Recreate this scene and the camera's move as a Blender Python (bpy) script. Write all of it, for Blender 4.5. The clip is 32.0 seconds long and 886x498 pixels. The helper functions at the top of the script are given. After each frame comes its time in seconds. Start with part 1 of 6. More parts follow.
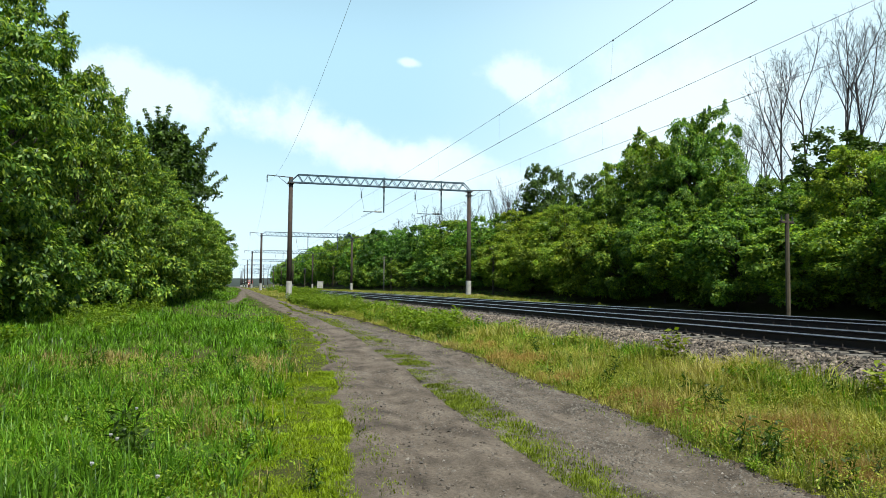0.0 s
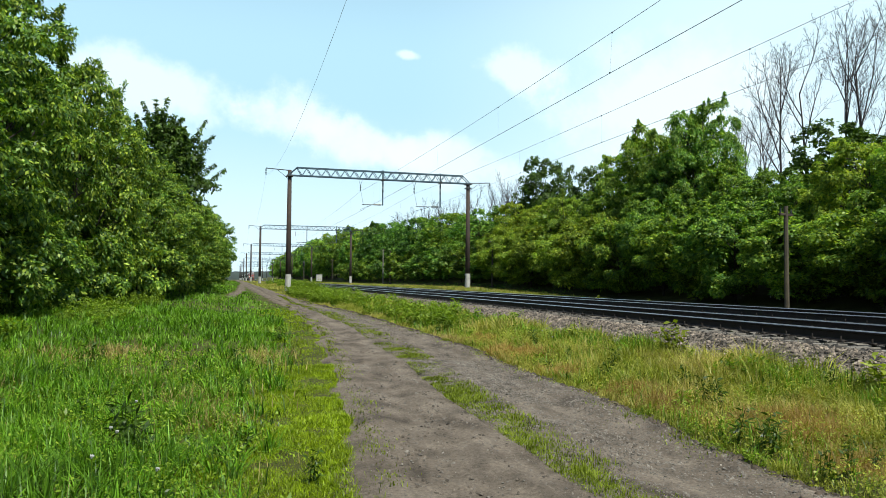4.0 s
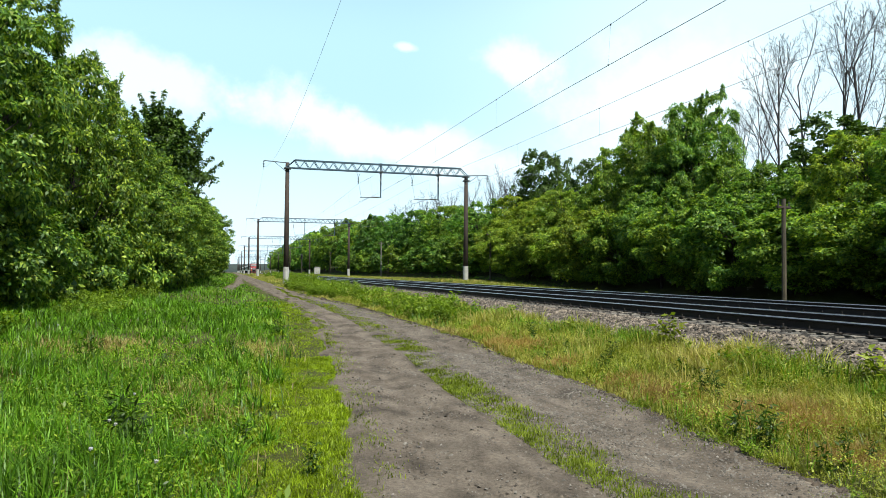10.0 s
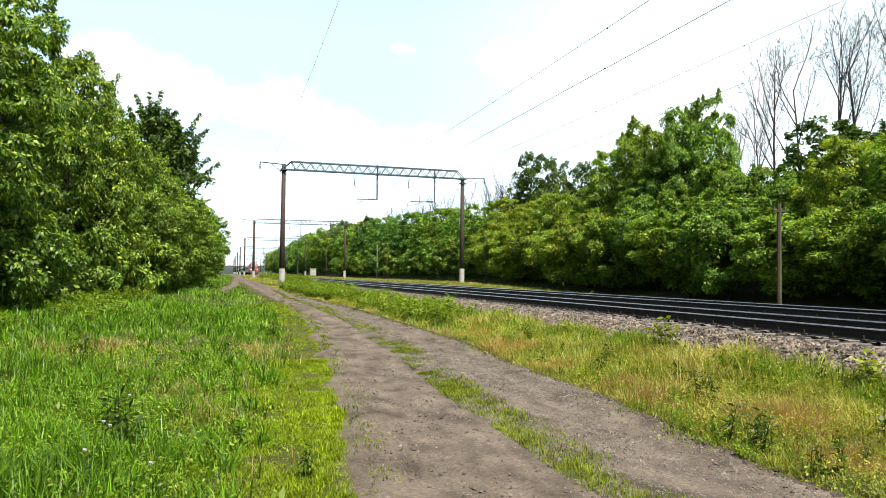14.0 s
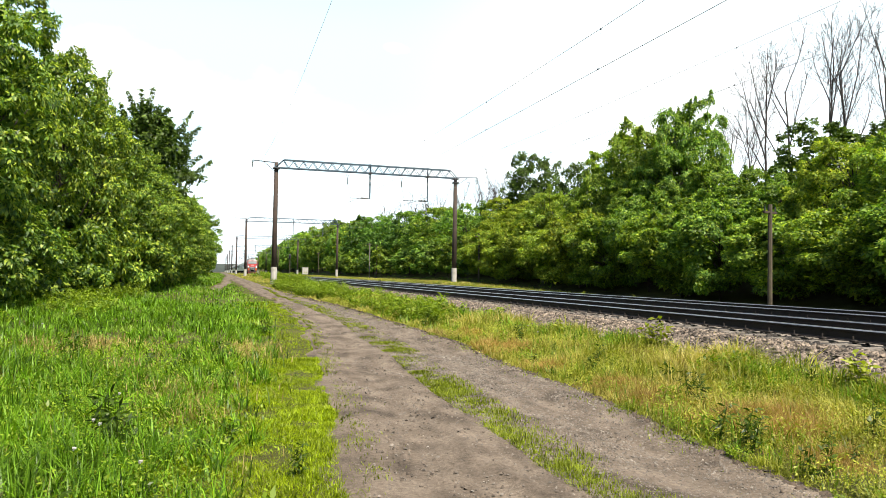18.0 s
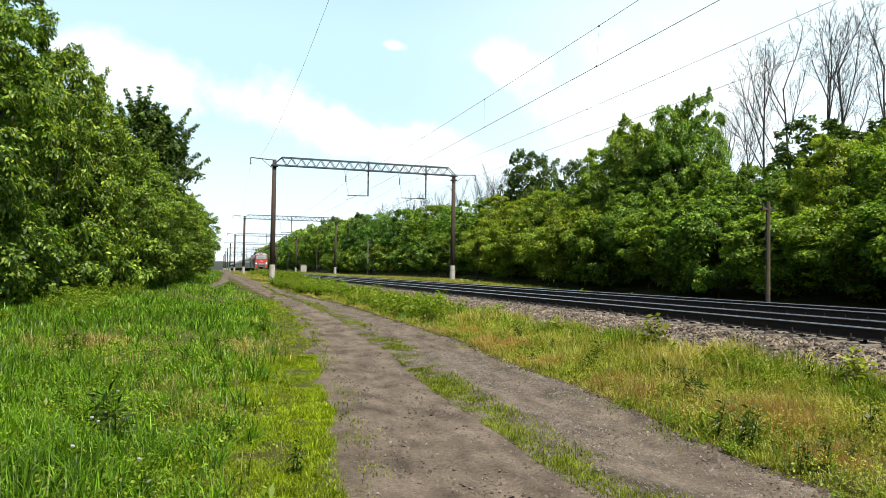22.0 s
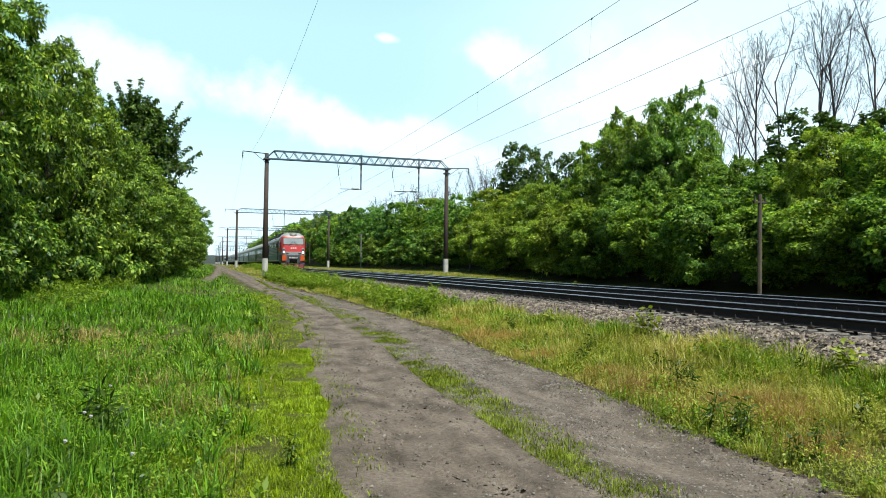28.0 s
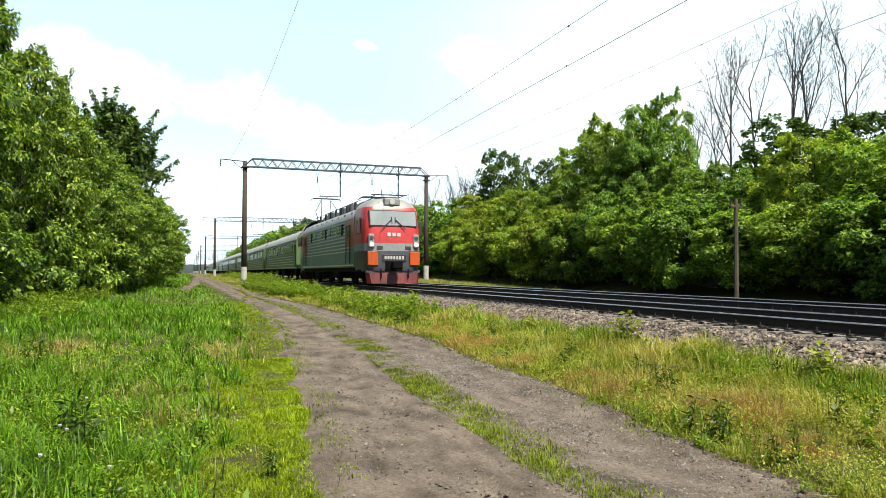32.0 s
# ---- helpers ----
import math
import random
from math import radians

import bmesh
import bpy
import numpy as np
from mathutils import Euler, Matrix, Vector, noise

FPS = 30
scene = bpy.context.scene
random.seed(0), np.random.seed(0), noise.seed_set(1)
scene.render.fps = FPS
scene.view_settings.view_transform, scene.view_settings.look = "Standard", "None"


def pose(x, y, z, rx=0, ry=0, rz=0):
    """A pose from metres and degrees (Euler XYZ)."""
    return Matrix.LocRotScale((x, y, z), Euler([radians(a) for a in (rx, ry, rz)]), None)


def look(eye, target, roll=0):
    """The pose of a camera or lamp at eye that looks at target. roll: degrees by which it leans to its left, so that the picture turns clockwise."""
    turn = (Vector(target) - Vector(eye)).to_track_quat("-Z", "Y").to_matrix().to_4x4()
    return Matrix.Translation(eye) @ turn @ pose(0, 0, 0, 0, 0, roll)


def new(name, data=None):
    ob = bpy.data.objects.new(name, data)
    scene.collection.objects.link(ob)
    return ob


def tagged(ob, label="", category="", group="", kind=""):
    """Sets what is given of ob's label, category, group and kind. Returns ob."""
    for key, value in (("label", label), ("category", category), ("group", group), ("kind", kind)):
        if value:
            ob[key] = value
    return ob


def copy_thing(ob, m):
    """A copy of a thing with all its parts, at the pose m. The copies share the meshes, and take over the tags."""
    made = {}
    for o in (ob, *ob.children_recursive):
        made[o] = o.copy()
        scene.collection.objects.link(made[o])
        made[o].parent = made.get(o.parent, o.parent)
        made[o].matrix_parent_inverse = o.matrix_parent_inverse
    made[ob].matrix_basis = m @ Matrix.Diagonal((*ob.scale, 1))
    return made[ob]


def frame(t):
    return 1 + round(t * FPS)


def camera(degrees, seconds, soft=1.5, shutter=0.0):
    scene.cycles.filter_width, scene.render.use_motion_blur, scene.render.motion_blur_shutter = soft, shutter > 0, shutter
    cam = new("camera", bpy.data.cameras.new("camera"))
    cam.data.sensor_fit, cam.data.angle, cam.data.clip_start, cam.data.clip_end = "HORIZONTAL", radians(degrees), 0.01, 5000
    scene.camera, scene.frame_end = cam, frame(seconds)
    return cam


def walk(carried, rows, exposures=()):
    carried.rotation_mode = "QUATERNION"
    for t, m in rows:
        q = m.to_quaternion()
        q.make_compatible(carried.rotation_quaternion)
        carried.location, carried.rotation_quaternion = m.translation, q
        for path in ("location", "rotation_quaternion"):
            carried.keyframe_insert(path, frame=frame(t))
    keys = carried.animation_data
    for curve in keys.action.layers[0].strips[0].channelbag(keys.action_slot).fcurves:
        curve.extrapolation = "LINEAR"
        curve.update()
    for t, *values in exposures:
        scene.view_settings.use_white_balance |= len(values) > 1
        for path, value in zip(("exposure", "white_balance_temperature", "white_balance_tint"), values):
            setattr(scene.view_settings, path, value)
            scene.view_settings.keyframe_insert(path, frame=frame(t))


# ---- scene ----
# the camera: held by hand, standing still, turning a little
EYE = (0.0, 0.0, 1.5)
TURNS = [
    (0, 93.123, -0.470, -16.578), (0.5, 93.169, -0.373, -16.539), (1, 93.277, -0.330, -16.747),
    (1.5, 93.286, -0.215, -17.075), (2, 93.208, -0.248, -16.988), (2.5, 93.035, -0.229, -16.949),
    (3, 92.882, -0.270, -16.922), (3.5, 92.693, -0.355, -16.810), (5.5, 92.394, -0.397, -16.298),
    (6, 92.399, -0.429, -16.302), (6.5, 92.369, -0.359, -16.347), (7, 92.306, -0.357, -16.435),
    (7.5, 92.240, -0.358, -16.563), (8, 92.172, -0.308, -16.693), (8.5, 92.068, -0.259, -16.777),
    (9, 91.975, -0.301, -16.769), (9.5, 91.938, -0.381, -16.820), (10, 91.943, -0.384, -16.814),
    (10.5, 91.986, -0.426, -16.841), (11, 92.010, -0.492, -16.799), (11.5, 92.021, -0.592, -16.826),
    (12, 92.026, -0.615, -16.884), (12.5, 92.043, -0.615, -16.942), (13, 92.080, -0.604, -16.989),
    (13.5, 92.098, -0.593, -17.023), (14, 92.135, -0.628, -17.138), (14.5, 92.228, -0.614, -17.248),
    (16.5, 92.243, -0.617, -17.788), (17, 92.144, -0.701, -17.781), (17.5, 92.110, -0.859, -17.760),
    (18, 92.092, -0.917, -17.759), (18.5, 92.077, -1.026, -17.736), (19, 92.075, -1.002, -17.706),
    (19.5, 92.025, -1.012, -17.691), (20, 92.017, -0.995, -17.730), (20.5, 92.006, -1.018, -17.777),
    (21, 91.965, -0.938, -17.813), (21.5, 91.913, -0.924, -17.844), (22, 91.879, -0.865, -17.894),
    (22.5, 91.844, -0.865, -17.959), (23, 91.704, -0.829, -18.072), (23.5, 91.582, -0.814, -18.275),
    (24, 91.527, -0.855, -18.407), (24.5, 91.512, -0.864, -18.451), (25, 91.524, -0.920, -18.540),
    (25.5, 91.521, -0.876, -18.663), (27.5, 91.337, -0.724, -18.468), (28, 91.343, -0.695, -18.448),
    (28.5, 91.373, -0.760, -18.470), (29, 91.400, -0.702, -18.529), (29.5, 91.467, -0.634, -18.694),
    (30, 91.554, -0.481, -18.933), (30.5, 91.623, -0.352, -19.142), (31, 91.685, -0.240, -19.342),
    (31.5, 91.768, -0.185, -19.616), (32, 91.905, -0.118, -20.049),
]
EXPOSURES = [(0, 0.67, 6050, 3.0), (8, 0.71, 6050, 3.0), (10, 0.82, 6080, 3.5), (11, 1.02, 6150, 5.0), (11.6, 1.15, 6400, 8.5), (14.5, 1.20, 6600, 10.0), (16.5, 1.33, 6800, 11.5), (19, 1.33, 6800, 11.5), (20, 1.24, 6800, 11.5), (20.5, 1.13, 6650, 9.5), (21, 0.90, 6650, 9.5), (23, 0.86, 6580, 9.0), (25, 0.76, 6400, 7.5), (27.5, 0.84, 6050, 3.5), (29, 0.89, 6050, 3.5), (30, 1.08, 6250, 6.5), (31, 1.06, 6350, 7.5), (32, 1.12, 6550, 9.0)]
cam = camera(64.6, 32.0, soft=0.5)
walk(cam, [(t, pose(*EYE, rx, ry, rz)) for t, rx, ry, rz in TURNS], exposures=EXPOSURES)

# ---- light ----
SUN_UP, SUN_SIDE = 59.0, 163.0      # elevation; bearing from the line's far end (+Y) towards +X
world = bpy.data.worlds.new("world")
scene.world = world
world.use_nodes = True
wn, wl = world.node_tree.nodes, world.node_tree.links
wn.clear()
w_out = wn.new("ShaderNodeOutputWorld")
w_bg = wn.new("ShaderNodeBackground")
w_sky = wn.new("ShaderNodeTexSky")
w_sky.sky_type, w_sky.sun_disc = "NISHITA", False
w_sky.sun_elevation, w_sky.sun_rotation = radians(SUN_UP), radians(SUN_SIDE)
w_sky.air_density, w_sky.dust_density, w_sky.ozone_density = 1.0, 1.2, 1.5
w_bg.inputs["Strength"].default_value = 0.066
HAZE, HAZE_BLUE = 0.92, (5.9, 8.5, 9.95)
WHITE_HAZE, CLOUD_WHITE = (9.0, 10.4, 11.0), (10.2, 11.0, 11.2)
w_co = wn.new("ShaderNodeTexCoord")
w_sep = wn.new("ShaderNodeSeparateXYZ")
wl.new(w_co.outputs["Generated"], w_sep.inputs["Vector"])


def w_ease(value, low, high, at_low, at_high):
    """A soft step of a value of the sky."""
    k = wn.new("ShaderNodeMapRange")
    k.interpolation_type = "SMOOTHSTEP"
    for key, v in (("From Min", low), ("From Max", high), ("To Min", at_low), ("To Max", at_high)):
        k.inputs[key].default_value = v
    wl.new(value, k.inputs["Value"])
    return k.outputs["Result"]


def w_blend(a, b, factor):
    k = wn.new("ShaderNodeMix")
    k.data_type = "RGBA"
    wl.new(a, k.inputs["A"])
    k.inputs["B"].default_value = (*b, 1)
    wl.new(factor, k.inputs["Factor"])
    return k.outputs["Result"]


def w_math(kind, a, b):
    k = wn.new("ShaderNodeMath")
    k.operation = kind
    for i, v in enumerate((a, b)):
        if isinstance(v, float):
            k.inputs[i].default_value = v
        else:
            wl.new(v, k.inputs[i])
    return k.outputs[0]


def w_cloud(bearing, up, wide, high, tilt, puff):
    """A cumulus at a bearing from +Y towards +X, in degrees, with a ragged edge."""
    turn = wn.new("ShaderNodeMapping")
    turn.vector_type = "TEXTURE"
    b, e = radians(bearing), radians(up)
    turn.inputs["Location"].default_value = (math.sin(b) * math.cos(e), math.cos(b) * math.cos(e), math.sin(e))
    turn.inputs["Rotation"].default_value = (0, radians(tilt), -b)
    turn.inputs["Scale"].default_value = (radians(wide), 0.8, radians(high))
    wl.new(w_co.outputs["Generated"], turn.inputs["Vector"])
    far = wn.new("ShaderNodeVectorMath")
    far.operation = "LENGTH"
    wl.new(turn.outputs["Vector"], far.inputs[0])
    return w_ease(w_math("ADD", far.outputs["Value"], w_math("MULTIPLY", w_rag, puff)), 0.55, 1.60, 1.0, 0.0)


w_noise = wn.new("ShaderNodeTexNoise")
w_noise.inputs["Scale"].default_value, w_noise.inputs["Detail"].default_value, w_noise.inputs["Roughness"].default_value = 13.0, 7.0, 0.62
w_wide = wn.new("ShaderNodeTexNoise")
w_wide.inputs["Scale"].default_value, w_wide.inputs["Detail"].default_value = 2.4, 6.0
for k in (w_noise, w_wide):
    wl.new(w_co.outputs["Generated"], k.inputs["Vector"])
w_rag = w_math("SUBTRACT", w_noise.outputs["Fac"], 0.5)
# deep blue overhead, pale hazy blue lower down, white over the horizon and towards the line's right-hand side
side = w_math("MULTIPLY", w_ease(w_sep.outputs["Y"], -0.25, 0.45, 0.25, 1.0), w_ease(w_sep.outputs["X"], -0.75, -0.30, 0.25, 1.0))
low_sky = w_blend(w_sky.outputs["Color"], HAZE_BLUE, w_math("MULTIPLY", w_ease(w_sep.outputs["Z"], 0.30, 0.62, HAZE, 0.05), side))
veil = w_math("MULTIPLY", w_ease(w_sep.outputs["X"], 0.20, 0.62, 0.0, 0.72), w_ease(w_sep.outputs["Z"], 0.34, 0.60, 1.0, 0.0))
pale = w_blend(low_sky, WHITE_HAZE, veil)
pale = w_blend(pale, WHITE_HAZE, w_math("MULTIPLY", w_ease(w_sep.outputs["Z"], 0.03, 0.25, 0.85, 0.0), side))
pale = w_blend(pale, CLOUD_WHITE, w_math("MULTIPLY", w_ease(w_wide.outputs["Fac"], 0.52, 0.66, 0.0, 0.75), w_ease(w_sep.outputs["Z"], 0.40, 0.55, 0.0, 1.0)))
for cloud in ((-6.1, 14.2, 4.4, 1.9, 6, 2.8), (4.6, 12.6, 3.6, 1.7, 6, 2.8), (9.5, 11.0, 5.5, 1.6, 14, 2.6), (16.0, 9.6, 6.0, 1.6, 10, 2.6), (13.6, 18.0, 0.75, 0.28, 6, 3.6), (23.6, 16.6, 3.0, 1.3, 4, 3.2), (35.0, 13.0, 7.0, 4.0, 8, 2.4)):
    pale = w_blend(pale, CLOUD_WHITE, w_math("MULTIPLY", w_cloud(*cloud), 0.75))
wl.new(pale, w_bg.inputs["Color"])
wl.new(w_bg.outputs["Background"], w_out.inputs["Surface"])

sun = new("sun", bpy.data.lights.new("sun", "SUN"))
sun.data.energy, sun.data.angle, sun.data.color = 5.0, radians(0.6), (1.0, 0.92, 0.76)
_b, _e = radians(SUN_SIDE), radians(SUN_UP)
SUN_WAY = Vector((math.sin(_b) * math.cos(_e), math.cos(_b) * math.cos(_e), math.sin(_e)))
sun.matrix_world = look(SUN_WAY * 100, (0, 0, 0))

# ---- materials ----
RAIL_TOP = 0.80
TONE = 0.46                      # brings the colours below to their true reflectance
NEAR, FAR = 9.68, 13.78          # the two track centres
RNG = np.random.default_rng(7)


def mat(name, a, b=None, scale=4.0, rough=0.7, metal=0.0, bump=0.0, bump_scale=30.0, rand=0.0, island=0.0, spec=0.5, third=None, stretch=None, grain=(0.78, 1.18)):
    """A principled material with two colours mixed by two scales of noise, relief, and a spread of brightness from piece to piece."""
    k = 1.0 if metal > 0.5 else TONE
    b = b or tuple(c * 0.75 for c in a)
    a, b = tuple(c * k for c in a), tuple(c * k for c in b)
    third = third and tuple(c * k for c in third)
    m = bpy.data.materials.new(name)
    m.use_nodes = True
    n, l = m.node_tree.nodes, m.node_tree.links
    p = n["Principled BSDF"]
    p.inputs["Roughness"].default_value = rough
    p.inputs["Metallic"].default_value = metal
    p.inputs["Specular IOR Level"].default_value = spec
    co = n.new("ShaderNodeTexCoord")
    n1 = n.new("ShaderNodeTexNoise")
    n1.inputs["Scale"].default_value, n1.inputs["Detail"].default_value = scale, 6.0
    if stretch:
        mp = n.new("ShaderNodeMapping")
        mp.inputs["Scale"].default_value = stretch
        l.new(co.outputs["Object"], mp.inputs["Vector"])
        l.new(mp.outputs["Vector"], n1.inputs["Vector"])
    else:
        l.new(co.outputs["Object"], n1.inputs["Vector"])
    r1 = n.new("ShaderNodeValToRGB")
    r1.color_ramp.elements[0].position, r1.color_ramp.elements[1].position = 0.32, 0.68
    r1.color_ramp.elements[0].color, r1.color_ramp.elements[1].color = (*b, 1), (*a, 1)
    if third:
        e = r1.color_ramp.elements.new(0.5)
        e.color = (*third, 1)
    l.new(n1.outputs["Fac"], r1.inputs["Fac"])
    out = r1.outputs["Color"]
    n2 = n.new("ShaderNodeTexNoise")
    n2.inputs["Scale"].default_value, n2.inputs["Detail"].default_value = bump_scale, 7.0
    n2.inputs["Roughness"].default_value = 0.68
    l.new(co.outputs["Object"], n2.inputs["Vector"])
    fine = n.new("ShaderNodeMapRange")
    fine.inputs["To Min"].default_value, fine.inputs["To Max"].default_value = grain
    fine.inputs["From Min"].default_value, fine.inputs["From Max"].default_value = 0.25, 0.75
    l.new(n2.outputs["Fac"], fine.inputs["Value"])
    v = fine.outputs["Result"]
    for amount, node, socket in ((rand, "ShaderNodeObjectInfo", "Random"), (island, "ShaderNodeNewGeometry", "Random Per Island")):
        if amount:
            q = n.new(node)
            k = n.new("ShaderNodeMapRange")
            k.inputs["To Min"].default_value, k.inputs["To Max"].default_value = 1 - amount, 1 + amount
            l.new(q.outputs[socket], k.inputs["Value"])
            t = n.new("ShaderNodeMath")
            t.operation = "MULTIPLY"
            l.new(v, t.inputs[0]), l.new(k.outputs["Result"], t.inputs[1])
            v = t.outputs[0]
    mul = n.new("ShaderNodeVectorMath")
    mul.operation = "SCALE"
    l.new(out, mul.inputs[0]), l.new(v, mul.inputs["Scale"])
    l.new(mul.outputs["Vector"], p.inputs["Base Color"])
    if bump:
        bp = n.new("ShaderNodeBump")
        bp.inputs["Strength"].default_value, bp.inputs["Distance"].default_value = min(1.0, bump), 0.02
        l.new(n2.outputs["Fac"], bp.inputs["Height"])
        l.new(bp.outputs["Normal"], p.inputs["Normal"])
    return m


def leaf_mat(name, dark, light, through_light, obj=0.25, shine=0.35, patch=None, patch_scale=0.5, mid=0.5, spread=(0.56, 0.74), hue=0.0, tuft=0.0, tuft_depth=0.35, middle=None):
    """Thin green leaf: matt face, light that comes through it, and a little gloss."""
    dark, light, patch = (c and tuple(v * TONE for v in c) for c in (dark, light, patch))
    m = bpy.data.materials.new(name)
    m.use_nodes = True
    n, l = m.node_tree.nodes, m.node_tree.links
    n.remove(n["Principled BSDF"])
    out = n["Material Output"]
    geo, info = n.new("ShaderNodeNewGeometry"), n.new("ShaderNodeObjectInfo")
    # random leaf tones; the wide range also paints lit tips and shaded leaves
    ramp = n.new("ShaderNodeValToRGB")
    ramp.color_ramp.elements[0].color, ramp.color_ramp.elements[1].color = (*dark, 1), (*light, 1)
    ramp.color_ramp.elements[1].position = 1.0 - (mid - 0.5)
    if middle:
        e = ramp.color_ramp.elements.new(0.58)
        e.color = (*(v * TONE for v in middle), 1)
    l.new(geo.outputs["Random Per Island"], ramp.inputs["Fac"])
    col = ramp.outputs["Color"]
    co = n.new("ShaderNodeTexCoord")
    nz = n.new("ShaderNodeTexNoise")
    nz.inputs["Scale"].default_value, nz.inputs["Detail"].default_value = patch_scale, 3.0
    l.new(co.outputs["Object"], nz.inputs["Vector"])
    if patch:
        pr = n.new("ShaderNodeValToRGB")
        pr.color_ramp.elements[0].position, pr.color_ramp.elements[1].position = spread
        mx = n.new("ShaderNodeMix")
        mx.data_type = "RGBA"
        l.new(nz.outputs["Fac"], pr.inputs["Fac"])
        l.new(pr.outputs["Color"], mx.inputs["Factor"])
        l.new(col, mx.inputs["A"])
        mx.inputs["B"].default_value = (*patch, 1)
        col = mx.outputs["Result"]
    k = n.new("ShaderNodeMapRange")
    k.inputs["To Min"].default_value, k.inputs["To Max"].default_value = 1 - obj, 1 + obj
    l.new(info.outputs["Random"], k.inputs["Value"])
    k2 = n.new("ShaderNodeMapRange")
    k2.inputs["From Min"].default_value, k2.inputs["From Max"].default_value = 0.3, 0.7
    k2.inputs["To Min"].default_value, k2.inputs["To Max"].default_value = 0.75, 1.25
    l.new(nz.outputs["Fac"], k2.inputs["Value"])
    mm = n.new("ShaderNodeMath")
    mm.operation = "MULTIPLY"
    l.new(k.outputs["Result"], mm.inputs[0]), l.new(k2.outputs["Result"], mm.inputs[1])
    # uneven tone from tuft to tuft, also imitating lit clumps and dark hollows
    if tuft:
        tn = n.new("ShaderNodeTexNoise")
        tn.inputs["Scale"].default_value, tn.inputs["Detail"].default_value = tuft, 2.0
        l.new(co.outputs["Object"], tn.inputs["Vector"])
        tk = n.new("ShaderNodeMapRange")
        tk.inputs["From Min"].default_value, tk.inputs["From Max"].default_value = 0.34, 0.66
        tk.inputs["To Min"].default_value, tk.inputs["To Max"].default_value = 1 - tuft_depth, 1 + tuft_depth
        l.new(tn.outputs["Fac"], tk.inputs["Value"])
        whole = n.new("ShaderNodeMath")
        whole.operation = "MULTIPLY"
        l.new(mm.outputs[0], whole.inputs[0]), l.new(tk.outputs["Result"], whole.inputs[1])
        mm = whole
    sc = n.new("ShaderNodeVectorMath")
    sc.operation = "SCALE"
    l.new(col, sc.inputs[0]), l.new(mm.outputs[0], sc.inputs["Scale"])
    if hue:
        tint = n.new("ShaderNodeValToRGB")
        tint.color_ramp.elements[0].color = (1 - hue, 1.0 - 0.15 * hue, 1 + 0.8 * hue, 1)
        tint.color_ramp.elements[1].color = (1 + 0.7 * hue, 1.0 + 0.2 * hue, 1 - 0.8 * hue, 1)
        again = n.new("ShaderNodeMath")
        again.operation = "FRACT"
        seven = n.new("ShaderNodeMath")
        seven.operation = "MULTIPLY"
        seven.inputs[1].default_value = 7.0
        l.new(info.outputs["Random"], seven.inputs[0]), l.new(seven.outputs[0], again.inputs[0])
        l.new(again.outputs[0], tint.inputs["Fac"])
        both = n.new("ShaderNodeVectorMath")
        both.operation = "MULTIPLY"
        l.new(sc.outputs["Vector"], both.inputs[0]), l.new(tint.outputs["Color"], both.inputs[1])
        sc = both
    d, t, g = n.new("ShaderNodeBsdfDiffuse"), n.new("ShaderNodeBsdfTranslucent"), n.new("ShaderNodeBsdfGlossy")
    warm = n.new("ShaderNodeVectorMath")
    warm.operation = "MULTIPLY"
    warm.inputs[1].default_value = (1.35, 1.45, 0.45)
    l.new(sc.outputs["Vector"], warm.inputs[0])
    l.new(sc.outputs["Vector"], d.inputs["Color"])
    l.new(warm.outputs["Vector"], t.inputs["Color"])
    g.inputs["Roughness"].default_value = 0.45
    g.inputs["Color"].default_value = (0.9, 0.95, 0.9, 1)
    a = n.new("ShaderNodeMixShader")
    a.inputs["Fac"].default_value = through_light
    l.new(d.outputs[0], a.inputs[1]), l.new(t.outputs[0], a.inputs[2])
    b = n.new("ShaderNodeMixShader")
    b.inputs["Fac"].default_value = 0.025 * shine
    l.new(a.outputs[0], b.inputs[1]), l.new(g.outputs[0], b.inputs[2])
    l.new(b.outputs[0], out.inputs["Surface"])
    return m


def glow_mat(name, colour, strength):
    m = bpy.data.materials.new(name)
    m.use_nodes = True
    p = m.node_tree.nodes["Principled BSDF"]
    p.inputs["Base Color"].default_value = (0.8, 0.8, 0.8, 1)
    p.inputs["Emission Color"].default_value = (*colour, 1)
    p.inputs["Emission Strength"].default_value = strength
    return m


SOIL = mat("soil", (0.150, 0.150, 0.045), (0.055, 0.060, 0.020), scale=0.7, rough=0.95, bump=0.5, bump_scale=25, third=(0.105, 0.110, 0.032), spec=0.1)
DIRT = mat("road_dirt", (0.318, 0.264, 0.220), (0.108, 0.088, 0.073), scale=2.1, rough=0.95, bump=1.0, bump_scale=30, third=(0.224, 0.184, 0.152), spec=0.15, stretch=(1.4, 0.75, 1.0), grain=(0.50, 1.45))
CLOD = mat("dry_clod", (0.22, 0.176, 0.14), (0.095, 0.076, 0.062), scale=20, rough=0.95, island=0.45, bump_scale=60)
# brown earth, darkened further to stand in for the verge's shadow line
SHADED_EARTH = mat("dark_earth_with_shade", (0.14, 0.105, 0.08), (0.06, 0.045, 0.035), scale=20, rough=0.95, island=0.4, bump_scale=60)
STONES = mat("grey_stones", (0.295, 0.265, 0.238), (0.13, 0.112, 0.098), scale=6, rough=0.9, island=0.5, bump_scale=40)
BALLAST = mat("ballast_stone", (0.40, 0.325, 0.265), (0.085, 0.070, 0.060), scale=5, rough=0.9, island=0.75, bump_scale=40)
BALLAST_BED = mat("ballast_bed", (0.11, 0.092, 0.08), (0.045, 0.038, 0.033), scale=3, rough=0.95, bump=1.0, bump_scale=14)
